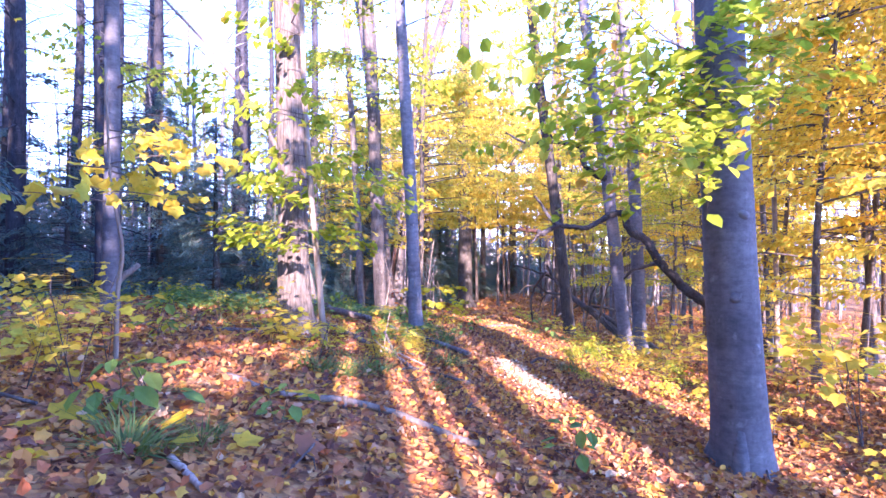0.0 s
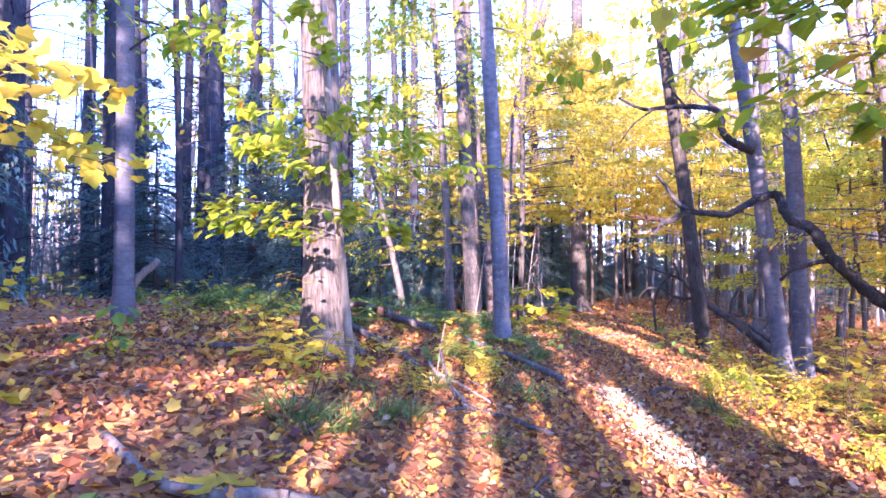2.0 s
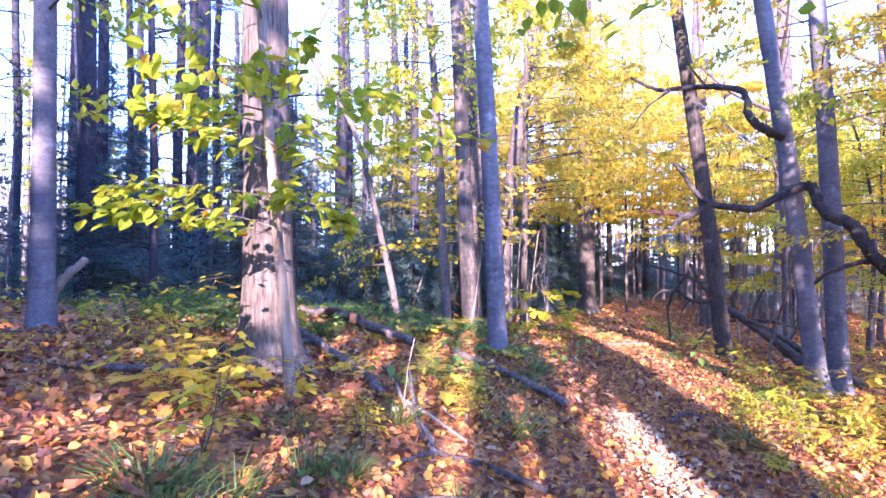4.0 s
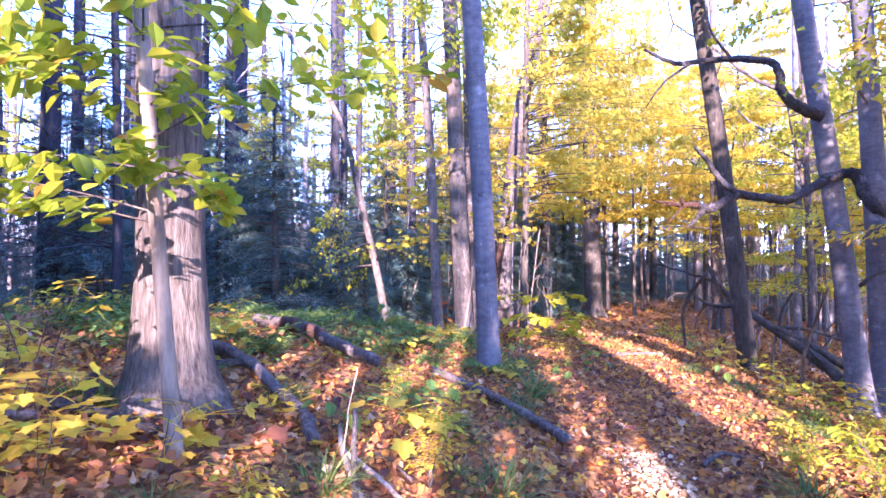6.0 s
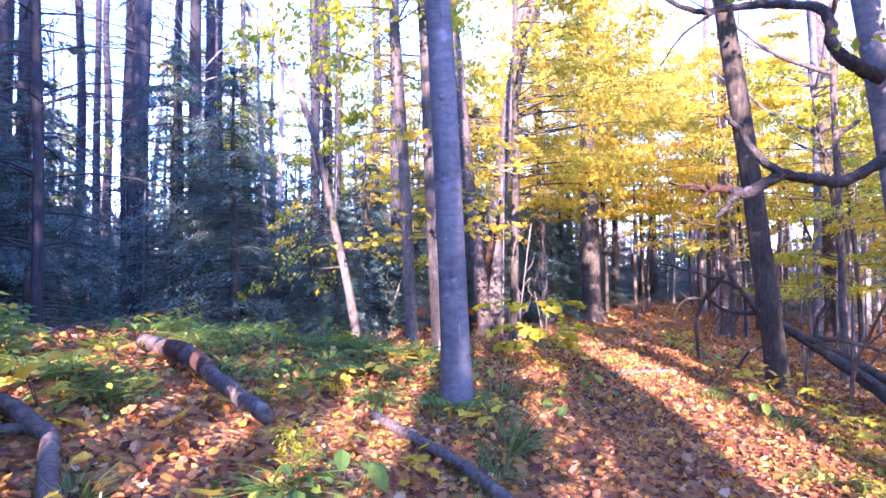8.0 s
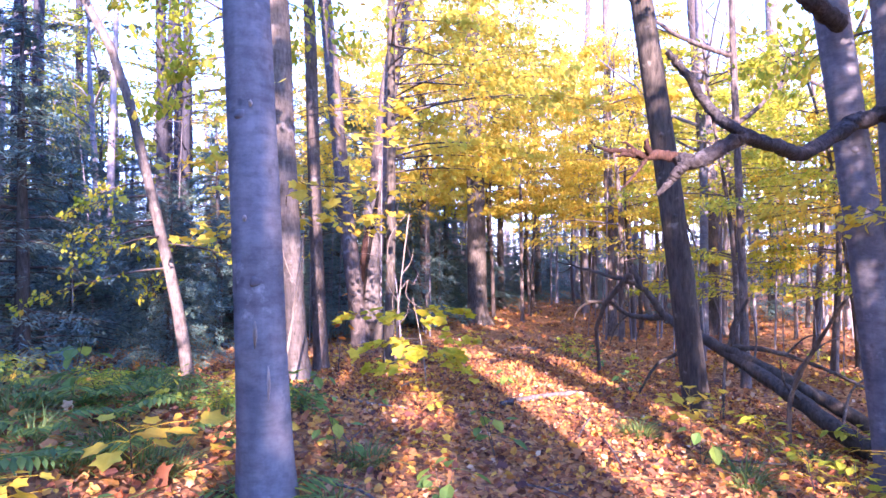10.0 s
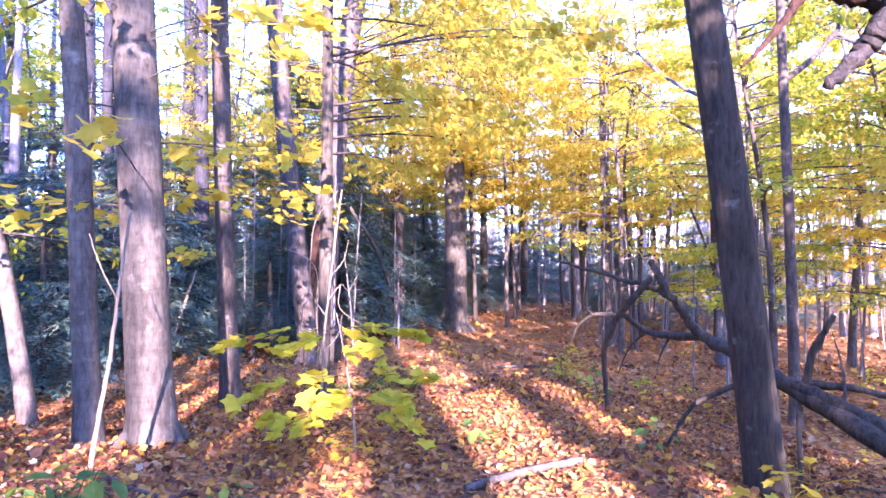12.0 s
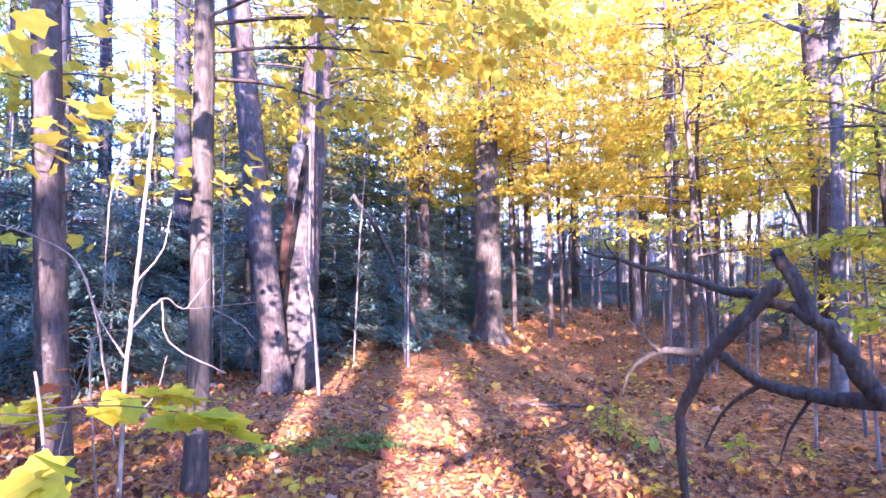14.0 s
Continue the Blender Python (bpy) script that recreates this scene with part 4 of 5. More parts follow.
limb("crooked_limb", "crooked dark dead limb lodged across the leaning beech", [
    ([(6.94, 12.26, -0.3), (5.92, 12.22, 0.54), (5.29, 12.4, 0.95), (5.04, 12.61, 1.23), (4.61, 12.61, 1.71), (4.41, 12.66, 2.1), (4.07, 12.78, 2.33), (3.94, 12.9, 2.72), (3.62, 12.96, 2.66)], 0.12, 0.07),
    ([(3.66, 12.96, 2.67), (3.18, 12.78, 2.41), (2.8, 12.47, 2.39), (2.4, 12.16, 2.42), (2.21, 12.2, 2.58), (2.04, 12.24, 2.87), (1.91, 12.23, 3.03)], 0.065, 0.022),
    ([(2.4, 12.16, 2.42), (2.29, 12.16, 2.36), (2.07, 12.16, 2.24), (1.99, 12.27, 2.28)], 0.055, 0.05)] + [
    ([(2.12, 12.16, 2.26), (2.01, 12.2, 2.23), (1.95, 12.21, 2.17), (1.91, 12.24, 2.11), (1.83, 12.26, 2.02)], 0.05, 0.016),
    ([(3.6, 13.0, 3.5), (3.28, 12.81, 3.6), (3.08, 12.76, 3.78), (2.95, 12.71, 4.16), (2.3, 12.66, 4.25), (1.8, 12.65, 4.23), (1.36, 12.64, 4.45)], 0.075, 0.02),
    ([(4.41, 12.66, 1.98), (4.65, 12.62, 1.63), (4.49, 12.69, 1.59), (4.11, 12.71, 1.46), (3.98, 12.89, 1.28)], 0.05, 0.025),
    ([(1.95, 12.66, 4.22), (1.6, 12.5, 3.95), (1.35, 12.4, 3.6)], 0.02, 0.006)] + [
    ([(2.45, 12.66, 4.25), (2.2, 12.6, 4.6), (2.15, 12.6, 4.95)], 0.022, 0.006)], DEAD_WOOD, "dead branch", 12, 0.12)
limb("torn_end", "torn red-brown splintered end of the broken limb", [
    ([(2.01, 12.27, 2.28), (1.87, 12.27, 2.31), (1.75, 12.24, 2.3), (1.66, 12.24, 2.33), (1.5, 12.28, 2.35), (1.4, 12.28, 2.38)], 0.04, 0.006),
    ([(1.74, 12.27, 2.3), (1.62, 12.24, 2.31), (1.54, 12.25, 2.3)], 0.024, 0.006),
    ([(1.76, 12.21, 2.32), (1.74, 12.19, 2.37), (1.75, 12.2, 2.4)], 0.026, 0.012), ([(1.68, 12.24, 2.34), (1.62, 12.24, 2.39), (1.58, 12.25, 2.4)], 0.014, 0.004)] + [
    ([(1.75, 12.24, 2.27), (1.7, 12.22, 2.21), (1.63, 12.2, 2.13), (1.56, 12.2, 2.06)], 0.016, 0.004)], SPLIT_WOOD, "dead branch", 9, 0.22)
limb("fallen_treetop", "fallen dark treetop with bare forked branches", [
    ([(4.85, 13.6, -0.55), (4.5, 14.4, -0.3), (4.2, 15.2, 0.08), (3.95, 15.9, 0.36), (3.7, 16.5, 0.6), (3.52, 17.0, 0.76), (3.35, 17.05, 1.0), (3.17, 17.0, 1.2), (2.92, 17.2, 1.31), (2.5, 17.6, 1.46), (2.09, 18.0, 1.6)], 0.11, 0.01),
    ([(3.17, 17.0, 1.18), (3.1, 17.05, 1.4), (3.06, 17.1, 1.5), (3.03, 17.12, 1.57)], 0.045, 0.034),
    ([(3.0, 17.0, 1.4), (2.9, 17.1, 1.24), (2.72, 17.3, 0.95), (2.66, 17.45, 0.72), (2.63, 17.6, 0.51), (2.68, 17.75, 0.1), (2.76, 17.9, -0.4)], 0.04, 0.028)] + [
    ([(3.54, 17.0, 0.74), (3.3, 17.3, 0.72), (3.1, 17.5, 0.75), (2.9, 17.4, 0.88), (2.74, 17.3, 0.99)], 0.045, 0.028),
    ([(2.72, 17.3, 0.95), (2.5, 17.5, 0.95), (2.35, 17.7, 0.8), (2.3, 17.8, 0.6)], 0.028, 0.007), ([(2.48, 17.5, 0.95), (2.38, 17.5, 1.05), (2.3, 17.5, 1.15)], 0.012, 0.004),
    ([(3.1, 17.5, 0.75), (3.0, 17.85, 0.5), (2.97, 18.2, 0.14)], 0.018, 0.007), ([(2.3, 17.8, 1.53), (2.2, 17.75, 1.66), (2.33, 17.7, 1.7)], 0.01, 0.004)] + [
    ([(2.97, 16.6, -0.3), (3.2, 16.5, 0.12), (3.4, 16.45, 0.25), (3.75, 16.3, 0.45)], 0.018, 0.03),
    ([(5.2, 14.3, -0.5), (4.6, 14.9, -0.05), (4.15, 15.5, 0.28), (3.88, 15.95, 0.45)], 0.08, 0.05),
    ([(3.97, 15.9, 0.45), (4.4, 15.8, 0.42), (4.9, 15.6, 0.25), (5.4, 15.5, 0.0)], 0.04, 0.018), ([(4.6, 15.75, 0.38), (4.75, 15.6, 0.6), (4.95, 15.5, 0.66)], 0.016, 0.005)] + [
    ([(3.95, 15.9, 0.4), (4.0, 15.85, 0.75), (4.06, 15.8, 0.9), (4.13, 15.75, 1.08)], 0.036, 0.02), ([(4.0, 15.85, 0.7), (4.12, 15.9, 0.82), (4.2, 15.95, 1.0)], 0.014, 0.004),
    ([(3.9, 15.9, 0.3), (3.8, 15.75, 0.0), (3.72, 15.6, -0.4)], 0.025, 0.016), ([(3.73, 14.16, -0.35), (3.73, 14.1, 0.21), (3.75, 13.74, 0.72), (3.75, 13.23, 1.25)], 0.028, 0.014),
    ([(4.3, 14.9, -0.05), (4.05, 14.8, 0.2), (3.95, 14.7, 0.5)], 0.02, 0.006), ([(4.35, 15.2, 0.15), (4.7, 15.3, 0.5), (5.1, 15.3, 0.7)], 0.022, 0.005)] + [
    ([(4.1, 15.6, 0.25), (4.3, 15.9, 0.55), (4.4, 16.2, 0.9)], 0.018, 0.004), ([(4.55, 14.6, -0.2), (4.85, 14.9, 0.1), (5.25, 15.1, 0.25)], 0.02, 0.006), ([(3.6, 16.7, 0.68), (3.75, 16.9, 0.85), (3.95, 17.1, 0.9)], 0.014, 0.004),
    ([(3.3, 17.3, 0.72), (3.25, 17.5, 0.45), (3.28, 17.7, 0.2)], 0.012, 0.004), ([(2.3, 17.8, 1.52), (2.15, 17.9, 1.42), (1.95, 18.0, 1.45)], 0.008, 0.003)], DARK_BARK, "dead branch")
log = limb("log", "broken dark log with bared reddish wood on the bank", [([(-3.0, 10.3, 0.95), (-2.2, 9.75, 0.95), (-1.75, 9.4, 0.88), (-1.1, 8.9, 0.78)], 0.068, 0.045)], LOG_WOOD, "log", 12)
for pts, r in (([(-2.5, 9.95, 0.96), (-2.36, 9.85, 0.97), (-2.2, 9.75, 0.96)], 0.075), ([(-2.1, 9.67, 0.95), (-1.95, 9.56, 0.93), (-1.8, 9.44, 0.9)], 0.066)):
    g = Geo()
    tube(g, curve_points(np.array(pts) - np.array(log.location), 6), r * np.array([0.5, 0.95, 1.05, 0.95, 1.05, 0.6]), 9, np.random.default_rng(5), 0.12)
    part("bare_wood", g.mesh("bare_wood", SPLIT_WOOD), log, "bared reddish wood")
limb("branch_piece", "curved blue-grey dead branch in the grass", [([(-1.8, 8.27, 0.82), (-1.46, 7.93, 0.75), (-1.14, 7.68, 0.66), (-0.95, 7.4, 0.6)], 0.036, 0.042), ([(-1.8, 8.27, 0.82), (-2.1, 8.3, 0.95), (-2.2, 8.2, 1.0)], 0.045, 0.036), ([(-1.9, 8.3, 0.85), (-2.3, 8.0, 0.85)], 0.03, 0.02)], LOG_WOOD, "branch")
limb("branch_piece", "long grey branch lying along the path's edge", [([(-0.92, 10.0, 0.54), (-0.24, 9.6, 0.38), (0.15, 9.24, 0.29), (0.4, 8.97, 0.23)], 0.036, 0.042)], LOG_WOOD, "branch")
limb("branch_piece", "pale fallen branch with a peg, on the leaves", [([(-1.6, 4.35, 0.8), (-1.11, 4.1, 0.71), (-0.72, 4.3, 0.62), (-0.36, 4.45, 0.49), (0.11, 4.28, 0.35), (0.25, 4.2, 0.33)], 0.024, 0.027), ([(-0.71, 4.28, 0.66), (-0.71, 4.22, 0.4)], 0.02, 0.018)], BEECH_BARK, "branch")
limb("branch_piece", "short bleached stick on the leaves", [([(-1.24, 2.69, 0.74), (-1.0, 2.48, 0.67)], 0.018, 0.014)], PALE_WOOD, "branch")
limb("branch_piece", "thin fallen branch beside the large beech", [([(-3.0, 6.3, 0.92), (-2.44, 6.42, 0.9), (-2.06, 6.74, 0.84)], 0.03, 0.022)], LOG_WOOD, "branch")
limb("branch_piece", "thin forked stick lying on leaves", [([(-0.75, 7.51, 0.75), (-0.55, 7.0, 0.52), (-0.34, 6.66, 0.44), (-0.07, 6.71, 0.36), (0.31, 6.63, 0.27)], 0.014, 0.022), ([(-0.34, 6.66, 0.44), (-0.5, 6.2, 0.5)], 0.015, 0.01)], LOG_WOOD, "branch")
limb("branch_piece", "pale forked stick on the sunlit bank", [([(-0.88, 7.62, 0.63), (-0.78, 7.4, 0.58), (-0.6, 7.1, 0.52), (-0.47, 6.9, 0.48), (-0.35, 6.62, 0.44)], 0.014, 0.022), ([(-0.76, 7.36, 0.57), (-0.5, 7.2, 0.5), (-0.2, 6.95, 0.41)], 0.017, 0.01)], PALE_WOOD, "branch", 8, 0.14)
limb("branch_piece", "thin dark stick lying beside the pale beech", [([(-1.3, 14.12, 0.34), (-0.98, 13.95, 0.3), (-0.71, 13.87, 0.27), (-0.4, 13.85, 0.22), (-0.08, 13.9, 0.16)], 0.016, 0.008), ([(-0.71, 13.87, 0.27), (-0.55, 13.7, 0.3)], 0.008, 0.003)], LOG_WOOD, "branch", 7)
limb("branch_piece", "grey stick half sunk in the leaves", [([(1.6, 21.5, -0.33), (2.0, 21.4, -0.31), (2.4, 21.3, -0.3), (2.82, 21.24, -0.33)], 0.014, 0.022)], LOG_WOOD, "branch", 7)
limb("branch_piece", "broken bough end in the litter", [([(1.35, 9.05, 0.09), (1.5, 9.2, 0.14), (1.66, 9.28, 0.1)], 0.02, 0.014)], LOG_WOOD, "branch", 7, 0.15)
limb("wood_slab", "split pale slab of wood on the path", [([(0.89, 14.67, 0.02), (1.3, 14.95, 0.03), (1.84, 15.31, 0.0)], 0.03, 0.032)], BEECH_BARK, "branch", 6, 0.2)
limb("snag", "broken pale snag beside the grey trunk", [([(-4.6, 7.95, 0.85), (-4.47, 8.01, 1.31), (-4.18, 8.06, 1.61)], 0.06, 0.035)], PALE_WOOD, "dead branch")
limb("leaning_pole", "thin pale dead pole leaning beside the pale beech", [([(-1.45, 14.29, 0.2), (-1.39, 14.29, 0.6), (-1.33, 14.3, 0.95), (-1.25, 14.29, 1.52), (-1.2, 14.3, 1.9)], 0.017, 0.008), ([(-1.28, 14.29, 1.35), (-1.36, 14.25, 1.55), (-1.4, 14.2, 1.75)], 0.006, 0.002)], PALE_BARK, "dead branch", 7)
limb("dead_sapling", "bleached dead sapling with bare curling twigs", [
    ([(-0.5, 16.5, -0.3), (-0.45, 16.48, 0.69), (-0.42, 16.47, 1.04), (-0.37, 16.47, 1.44), (-0.32, 16.46, 1.84), (-0.27, 16.45, 2.19), (-0.25, 16.43, 2.3)], 0.0137, 0.0079),
    ([(-0.6, 16.55, -0.2), (-0.68, 16.55, 0.99), (-0.61, 16.55, 1.26), (-0.55, 16.54, 1.95), (-0.3, 16.5, 2.3)], 0.0065, 0.0036),
    ([(-0.4, 16.47, 1.2), (-0.29, 16.58, 1.35), (-0.22, 16.69, 1.29), (0.09, 16.92, 1.31)], 0.0058, 0.0022),
    ([(-0.9, 15.98, 1.73), (-0.72, 16.02, 1.71), (-0.49, 16.15, 1.58), (-0.45, 16.26, 1.34), (-0.5, 16.4, 1.05), (-0.48, 16.47, 0.6)], 0.0029, 0.0065)] + [
    ([(-0.22, 16.69, 1.29), (-0.15, 16.8, 1.45)], 0.0058, 0.0022), ([(-0.3, 16.58, 1.34), (-0.32, 16.7, 1.1), (-0.1, 16.9, 0.9)], 0.0065, 0.0029),
    ([(-0.42, 16.47, 1.04), (-0.55, 16.45, 1.25), (-0.62, 16.4, 1.5)], 0.006, 0.002), ([(-0.15, 16.75, 1.3), (0.02, 16.85, 1.18), (0.12, 16.95, 1.0)], 0.005, 0.002), ([(-0.37, 16.47, 1.44), (-0.25, 16.5, 1.6), (-0.2, 16.5, 1.8)], 0.005, 0.002),
    ([(-0.45, 16.48, 0.69), (-0.32, 16.55, 0.85), (-0.28, 16.6, 1.05)], 0.005, 0.002)], PALE_WOOD, "dead sapling", 6)
limb("snag", "short broken bleached snag in the leaves", [([(-4.95, 22.99, 0.1), (-4.7, 22.97, 0.8), (-4.47, 22.95, 1.46)], 0.03, 0.022)], PALE_WOOD, "dead branch", 7)
limb("leaning_pole", "thin dead trunk leaning among the far trees", [([(-0.44, 27.55, -0.4), (-1.06, 26.94, 1.8), (-1.76, 26.33, 3.11)], 0.06, 0.045)], DARK_BARK, "dead branch", 7)
limb("bent_sapling", "thin dark sapling leaning across the grey trunk", [([(8.6, 26.6, -0.4), (7.95, 26.8, 2.0), (7.47, 27.0, 3.4), (6.86, 27.0, 4.54), (6.18, 27.0, 5.94), (5.61, 27.0, 7.36), (5.2, 27.0, 8.8)], 0.04, 0.018), ([(7.2, 27.0, 3.9), (6.9, 26.8, 4.7), (6.9, 26.7, 5.4)], 0.012, 0.004), ([(6.3, 27.0, 5.7), (6.5, 26.8, 6.3), (6.5, 26.6, 6.9)], 0.012, 0.004)], DARK_BARK, "sapling", 7)
limb("root", "grey root lying at the large beech's foot", [([(-2.18, 6.89, 0.86), (-1.97, 6.94, 0.82), (-1.76, 6.95, 0.78), (-1.57, 6.94, 0.74)], 0.035, 0.028), ([(-1.97, 6.94, 0.82), (-2.02, 7.04, 0.98)], 0.03, 0.02)], DEAD_WOOD, "root", 8)
limb("broken_chunk", "dark knobby end of a broken bough", [([(-2.62, 8.33, 0.93), (-2.31, 8.37, 0.9), (-2.12, 8.38, 0.86)], 0.03, 0.062)], DEAD_WOOD, "dead branch", 9, 0.2)
limb("dry_stalk", "pale dry bent stalk", [([(-0.74, 7.3, 0.5), (-0.7, 7.3, 0.8), (-0.66, 7.32, 1.02)], 0.005, 0.003)], PALE_WOOD, "twig", 5)

# ---- the torn maple ----
def wound(name, label, pts, radii, mat, host, seed, rough):
    g = Geo()
    n = len(radii)
    o = np.array(host.location)
    tube(g, curve_points(np.array(pts) - o, n), radii, 9, np.random.default_rng(seed), rough)
    part(name, g.mesh(name, mat), host, label)


# broken stem; its bark is paler than the trunk's to look sunlit
wound("broken_stem", "broken stem with a jagged top, paled for sunlight", [(-1.72, 22.75, 3.55), (-1.71, 22.74, 3.34), (-1.73, 22.72, 2.96), (-1.7, 22.72, 2.42), (-1.68, 22.71, 1.84), (-1.71, 22.74, 1.26), (-1.74, 22.75, 0.64), (-1.72, 22.75, 0.02)], [0.05, 0.1, 0.13, 0.15, 0.16, 0.17, 0.17, 0.18, 0.18, 0.19, 0.2, 0.22], BEECH_BARK, twin_b, 3, 0.12)
# the crack is drawn as a near-black tube along the stem
wound("crack", "long black crack", [(-1.53, 22.58, 3.44), (-1.59, 22.54, 3.01), (-1.69, 22.52, 2.4), (-1.8, 22.55, 1.67), (-1.91, 22.6, 0.86)], [0.02, 0.035, 0.04, 0.045, 0.04, 0.035, 0.02], CRACK_BLACK, twin_b, 4, 0.2)
wound("split_wood", "red-brown split wood", [(-1.83, 22.62, 2.62), (-1.82, 22.59, 2.41), (-1.9, 22.61, 1.84), (-1.97, 22.65, 1.18)], [0.03, 0.07, 0.08, 0.09, 0.08, 0.06], SPLIT_WOOD, twin_b, 5, 0.2)
for k, (u, h) in enumerate(((0.0, 3.75), (0.09, 3.62), (-0.08, 3.5))):
    wound("splinter", "", [(-1.72 + u, 22.74, 3.1), (-1.7 + u * 1.3, 22.73, 3.4), (-1.66 + u * 1.5, 22.73, h)], [0.05, 0.04, 0.025, 0.006], PALE_WOOD, twin_b, 6 + k, 0.2)
# pale strip puts the sunlit flank of the leaning stem into colour
wound("bare_strip", "pale strip standing in for the lit flank", [(-2.27, 22.3, 2.47), (-2.2, 22.29, 1.99), (-2.15, 22.32, 1.52), (-2.08, 22.34, 1.04), (-2.09, 22.35, 0.64), (-2.08, 22.4, 0.16)], [0.05, 0.08, 0.07, 0.08, 0.06, 0.08, 0.07, 0.05], BEECH_BARK, twin_a, 9, 0.2)
g = Geo()
tube(g, curve_points([(-1.5, 22.2, -0.3), (-1.42, 22.15, 0.1), (-1.3, 22.1, 0.35)], 6), [0.16, 0.17, 0.16, 0.15, 0.13, 0.1], 9, np.random.default_rng(6), 0.2)
tagged(new("stump", g.mesh("stump", DARK_BARK)), "small dark rotten stump at the maple's foot", "stump")


# ---- undergrowth ----
def seedling(name, label, category, leafmat, seed, tall, count, size, shape, spread=0.22, stems=1, group="", wood=BROWN_BARK, flat=0.3):
    """A low plant: stems, with a layer or two of leaves on short stalks."""
    rng = np.random.default_rng(seed)
    top = new(name)
    leaf = Geo()
    for s in range(stems):
        a = rng.uniform(0, 6.28)
        e = np.array([math.cos(a), math.sin(a), 0]) * tall * rng.uniform(0.1, 0.45) + (0, 0, tall * rng.uniform(0.7, 1))
        cl = curve_points([(0, 0, -0.05), e * 0.5 + rng.normal(0, 0.03, 3) * tall, e], 6)
        g = Geo()
        tube(g, cl, np.linspace(0.006, 0.0025, 6) * (0.5 + 0.7 * tall), 5, cap=False)
        part("stem", g.mesh("stem", wood), top)
        n = max(1, count // stems)
        u = rng.uniform(0.35, 1.0, n)
        b = np.stack([np.interp(u, np.linspace(0, 1, 6), cl[:, k]) for k in range(3)], 1)
        yaw = rng.uniform(0, 6.28, n)
        out = np.stack([-np.sin(yaw), np.cos(yaw), 0 * yaw], 1) * (spread * rng.uniform(0.2, 1, n) * (0.4 + tall))[:, None]
        pos = b + out
        pos[:, 2] += rng.normal(0.02, 0.03, n)
        strew(leaf, shape, pos, turned(rng, n, yaw, flat, -0.3), size * rng.uniform(0.65, 1.2, n))
        for i in range(n):
            tube(leaf, np.array([b[i], (b[i] + pos[i]) / 2 + (0, 0, 0.01), pos[i]]), np.array([0.0022, 0.0018, 0.0014]), 3, cap=False)
    tagged(part("foliage", leaf.mesh("foliage", leafmat, False), top), kind="stuff")
    top.location = (0, -40, float(height(0, -40)))
    return tagged(top, label, category, group)


def tuft(name, label, category, mat, seed, tall, count, spread=0.13, group=""):
    rng = np.random.default_rng(seed)
    top = new(name)
    leaf = Geo()
    a, d = rng.uniform(0, 6.28, count), spread * rng.random(count) ** 0.7
    pos = np.stack([d * np.cos(a), d * np.sin(a), 0 * d - 0.01], 1)
    rot = turned(rng, count, a - np.pi / 2 + rng.normal(0, 0.5, count), 0.3, 0.75)
    strew(leaf, BLADE, pos, rot, tall * rng.uniform(0.5, 1.15, count))
    tagged(part("blade", leaf.mesh("blade", mat, False), top), kind="stuff")
    top.location = (0, -40, float(height(0, -40)))
    return tagged(top, label, category, group)


def plant_out(kinds, places, seed, lo=0.75, hi=1.25):
    rng = np.random.default_rng(seed)
    for i, (x, y) in enumerate(places):
        copy_thing(kinds[i % len(kinds)], pose(x, y, float(height(x, y)) - 0.005, rng.normal(0, 5), rng.normal(0, 5), rng.uniform(0, 360)) @ Matrix.Scale(rng.uniform(lo, hi), 4))


def scattered(seed, n, x0, x1, y0, y1, keep=lambda x, y: True):
    rng, out = np.random.default_rng(seed), []
    while len(out) < n:
        x, y = rng.uniform(x0, x1), rng.uniform(y0, y1)
        if keep(x, y):
            out.append((x, y))
    return out


def off_path(x, y):
    """True beside the trodden line."""
    line = 0.2 + 0.55 * float(smooth(0, 3, y)) + 0.9 * float(smooth(9, 18, y))
    return abs(x - line) > 0.75


yellow_s = [seedling("maple_seedling", "low maple seedling with bright yellow leaves", "seedling", YELLOW, 50 + k, 0.22 + 0.09 * k, 11 + 3 * k, 0.09, STAR, 0.4, 1 + k % 2, "maple seedlings") for k in range(4)]
lime_s = [seedling("beech_seedling", "low seedling with yellow-green oval leaves", "seedling", LIME, 60 + k, 0.25 + 0.12 * k, 14 + 8 * k, 0.085, OVAL, 0.25, 1 + k, "beech seedlings") for k in range(3)]
green_s = [seedling("green_herb", "broad-leaved green herb in the leaf litter", "plant", GREEN, 70 + k, 0.3 + 0.1 * k, 11, 0.13, OVAL, 0.25, 2, "green herbs") for k in range(2)]
shrub_s = [seedling("verge_shrub", "pale yellow-green leafy weed on the path's verge", "shrub", (LIME, BOUGH, YELLOW)[k], 80 + k, 0.4 + 0.12 * k, 110, 0.06, OVAL, 0.3, 5, "verge weeds", BROWN_BARK) for k in range(3)]
tufts = [tuft("grass_tuft", "arching tuft of green woodland grass", "grass", GRASS, 90 + k, 0.2 + 0.04 * k, 150, 0.12, "grass tufts") for k in range(3)]
yellow_bush = [seedling("maple_sapling", "knee-high young maple with wide yellow leaves", "sapling", YELLOW, 100 + k, 1.0 + 0.25 * k, 26, 0.13, STAR, 0.36, 2, "young maples", BROWN_BARK) for k in range(3)]

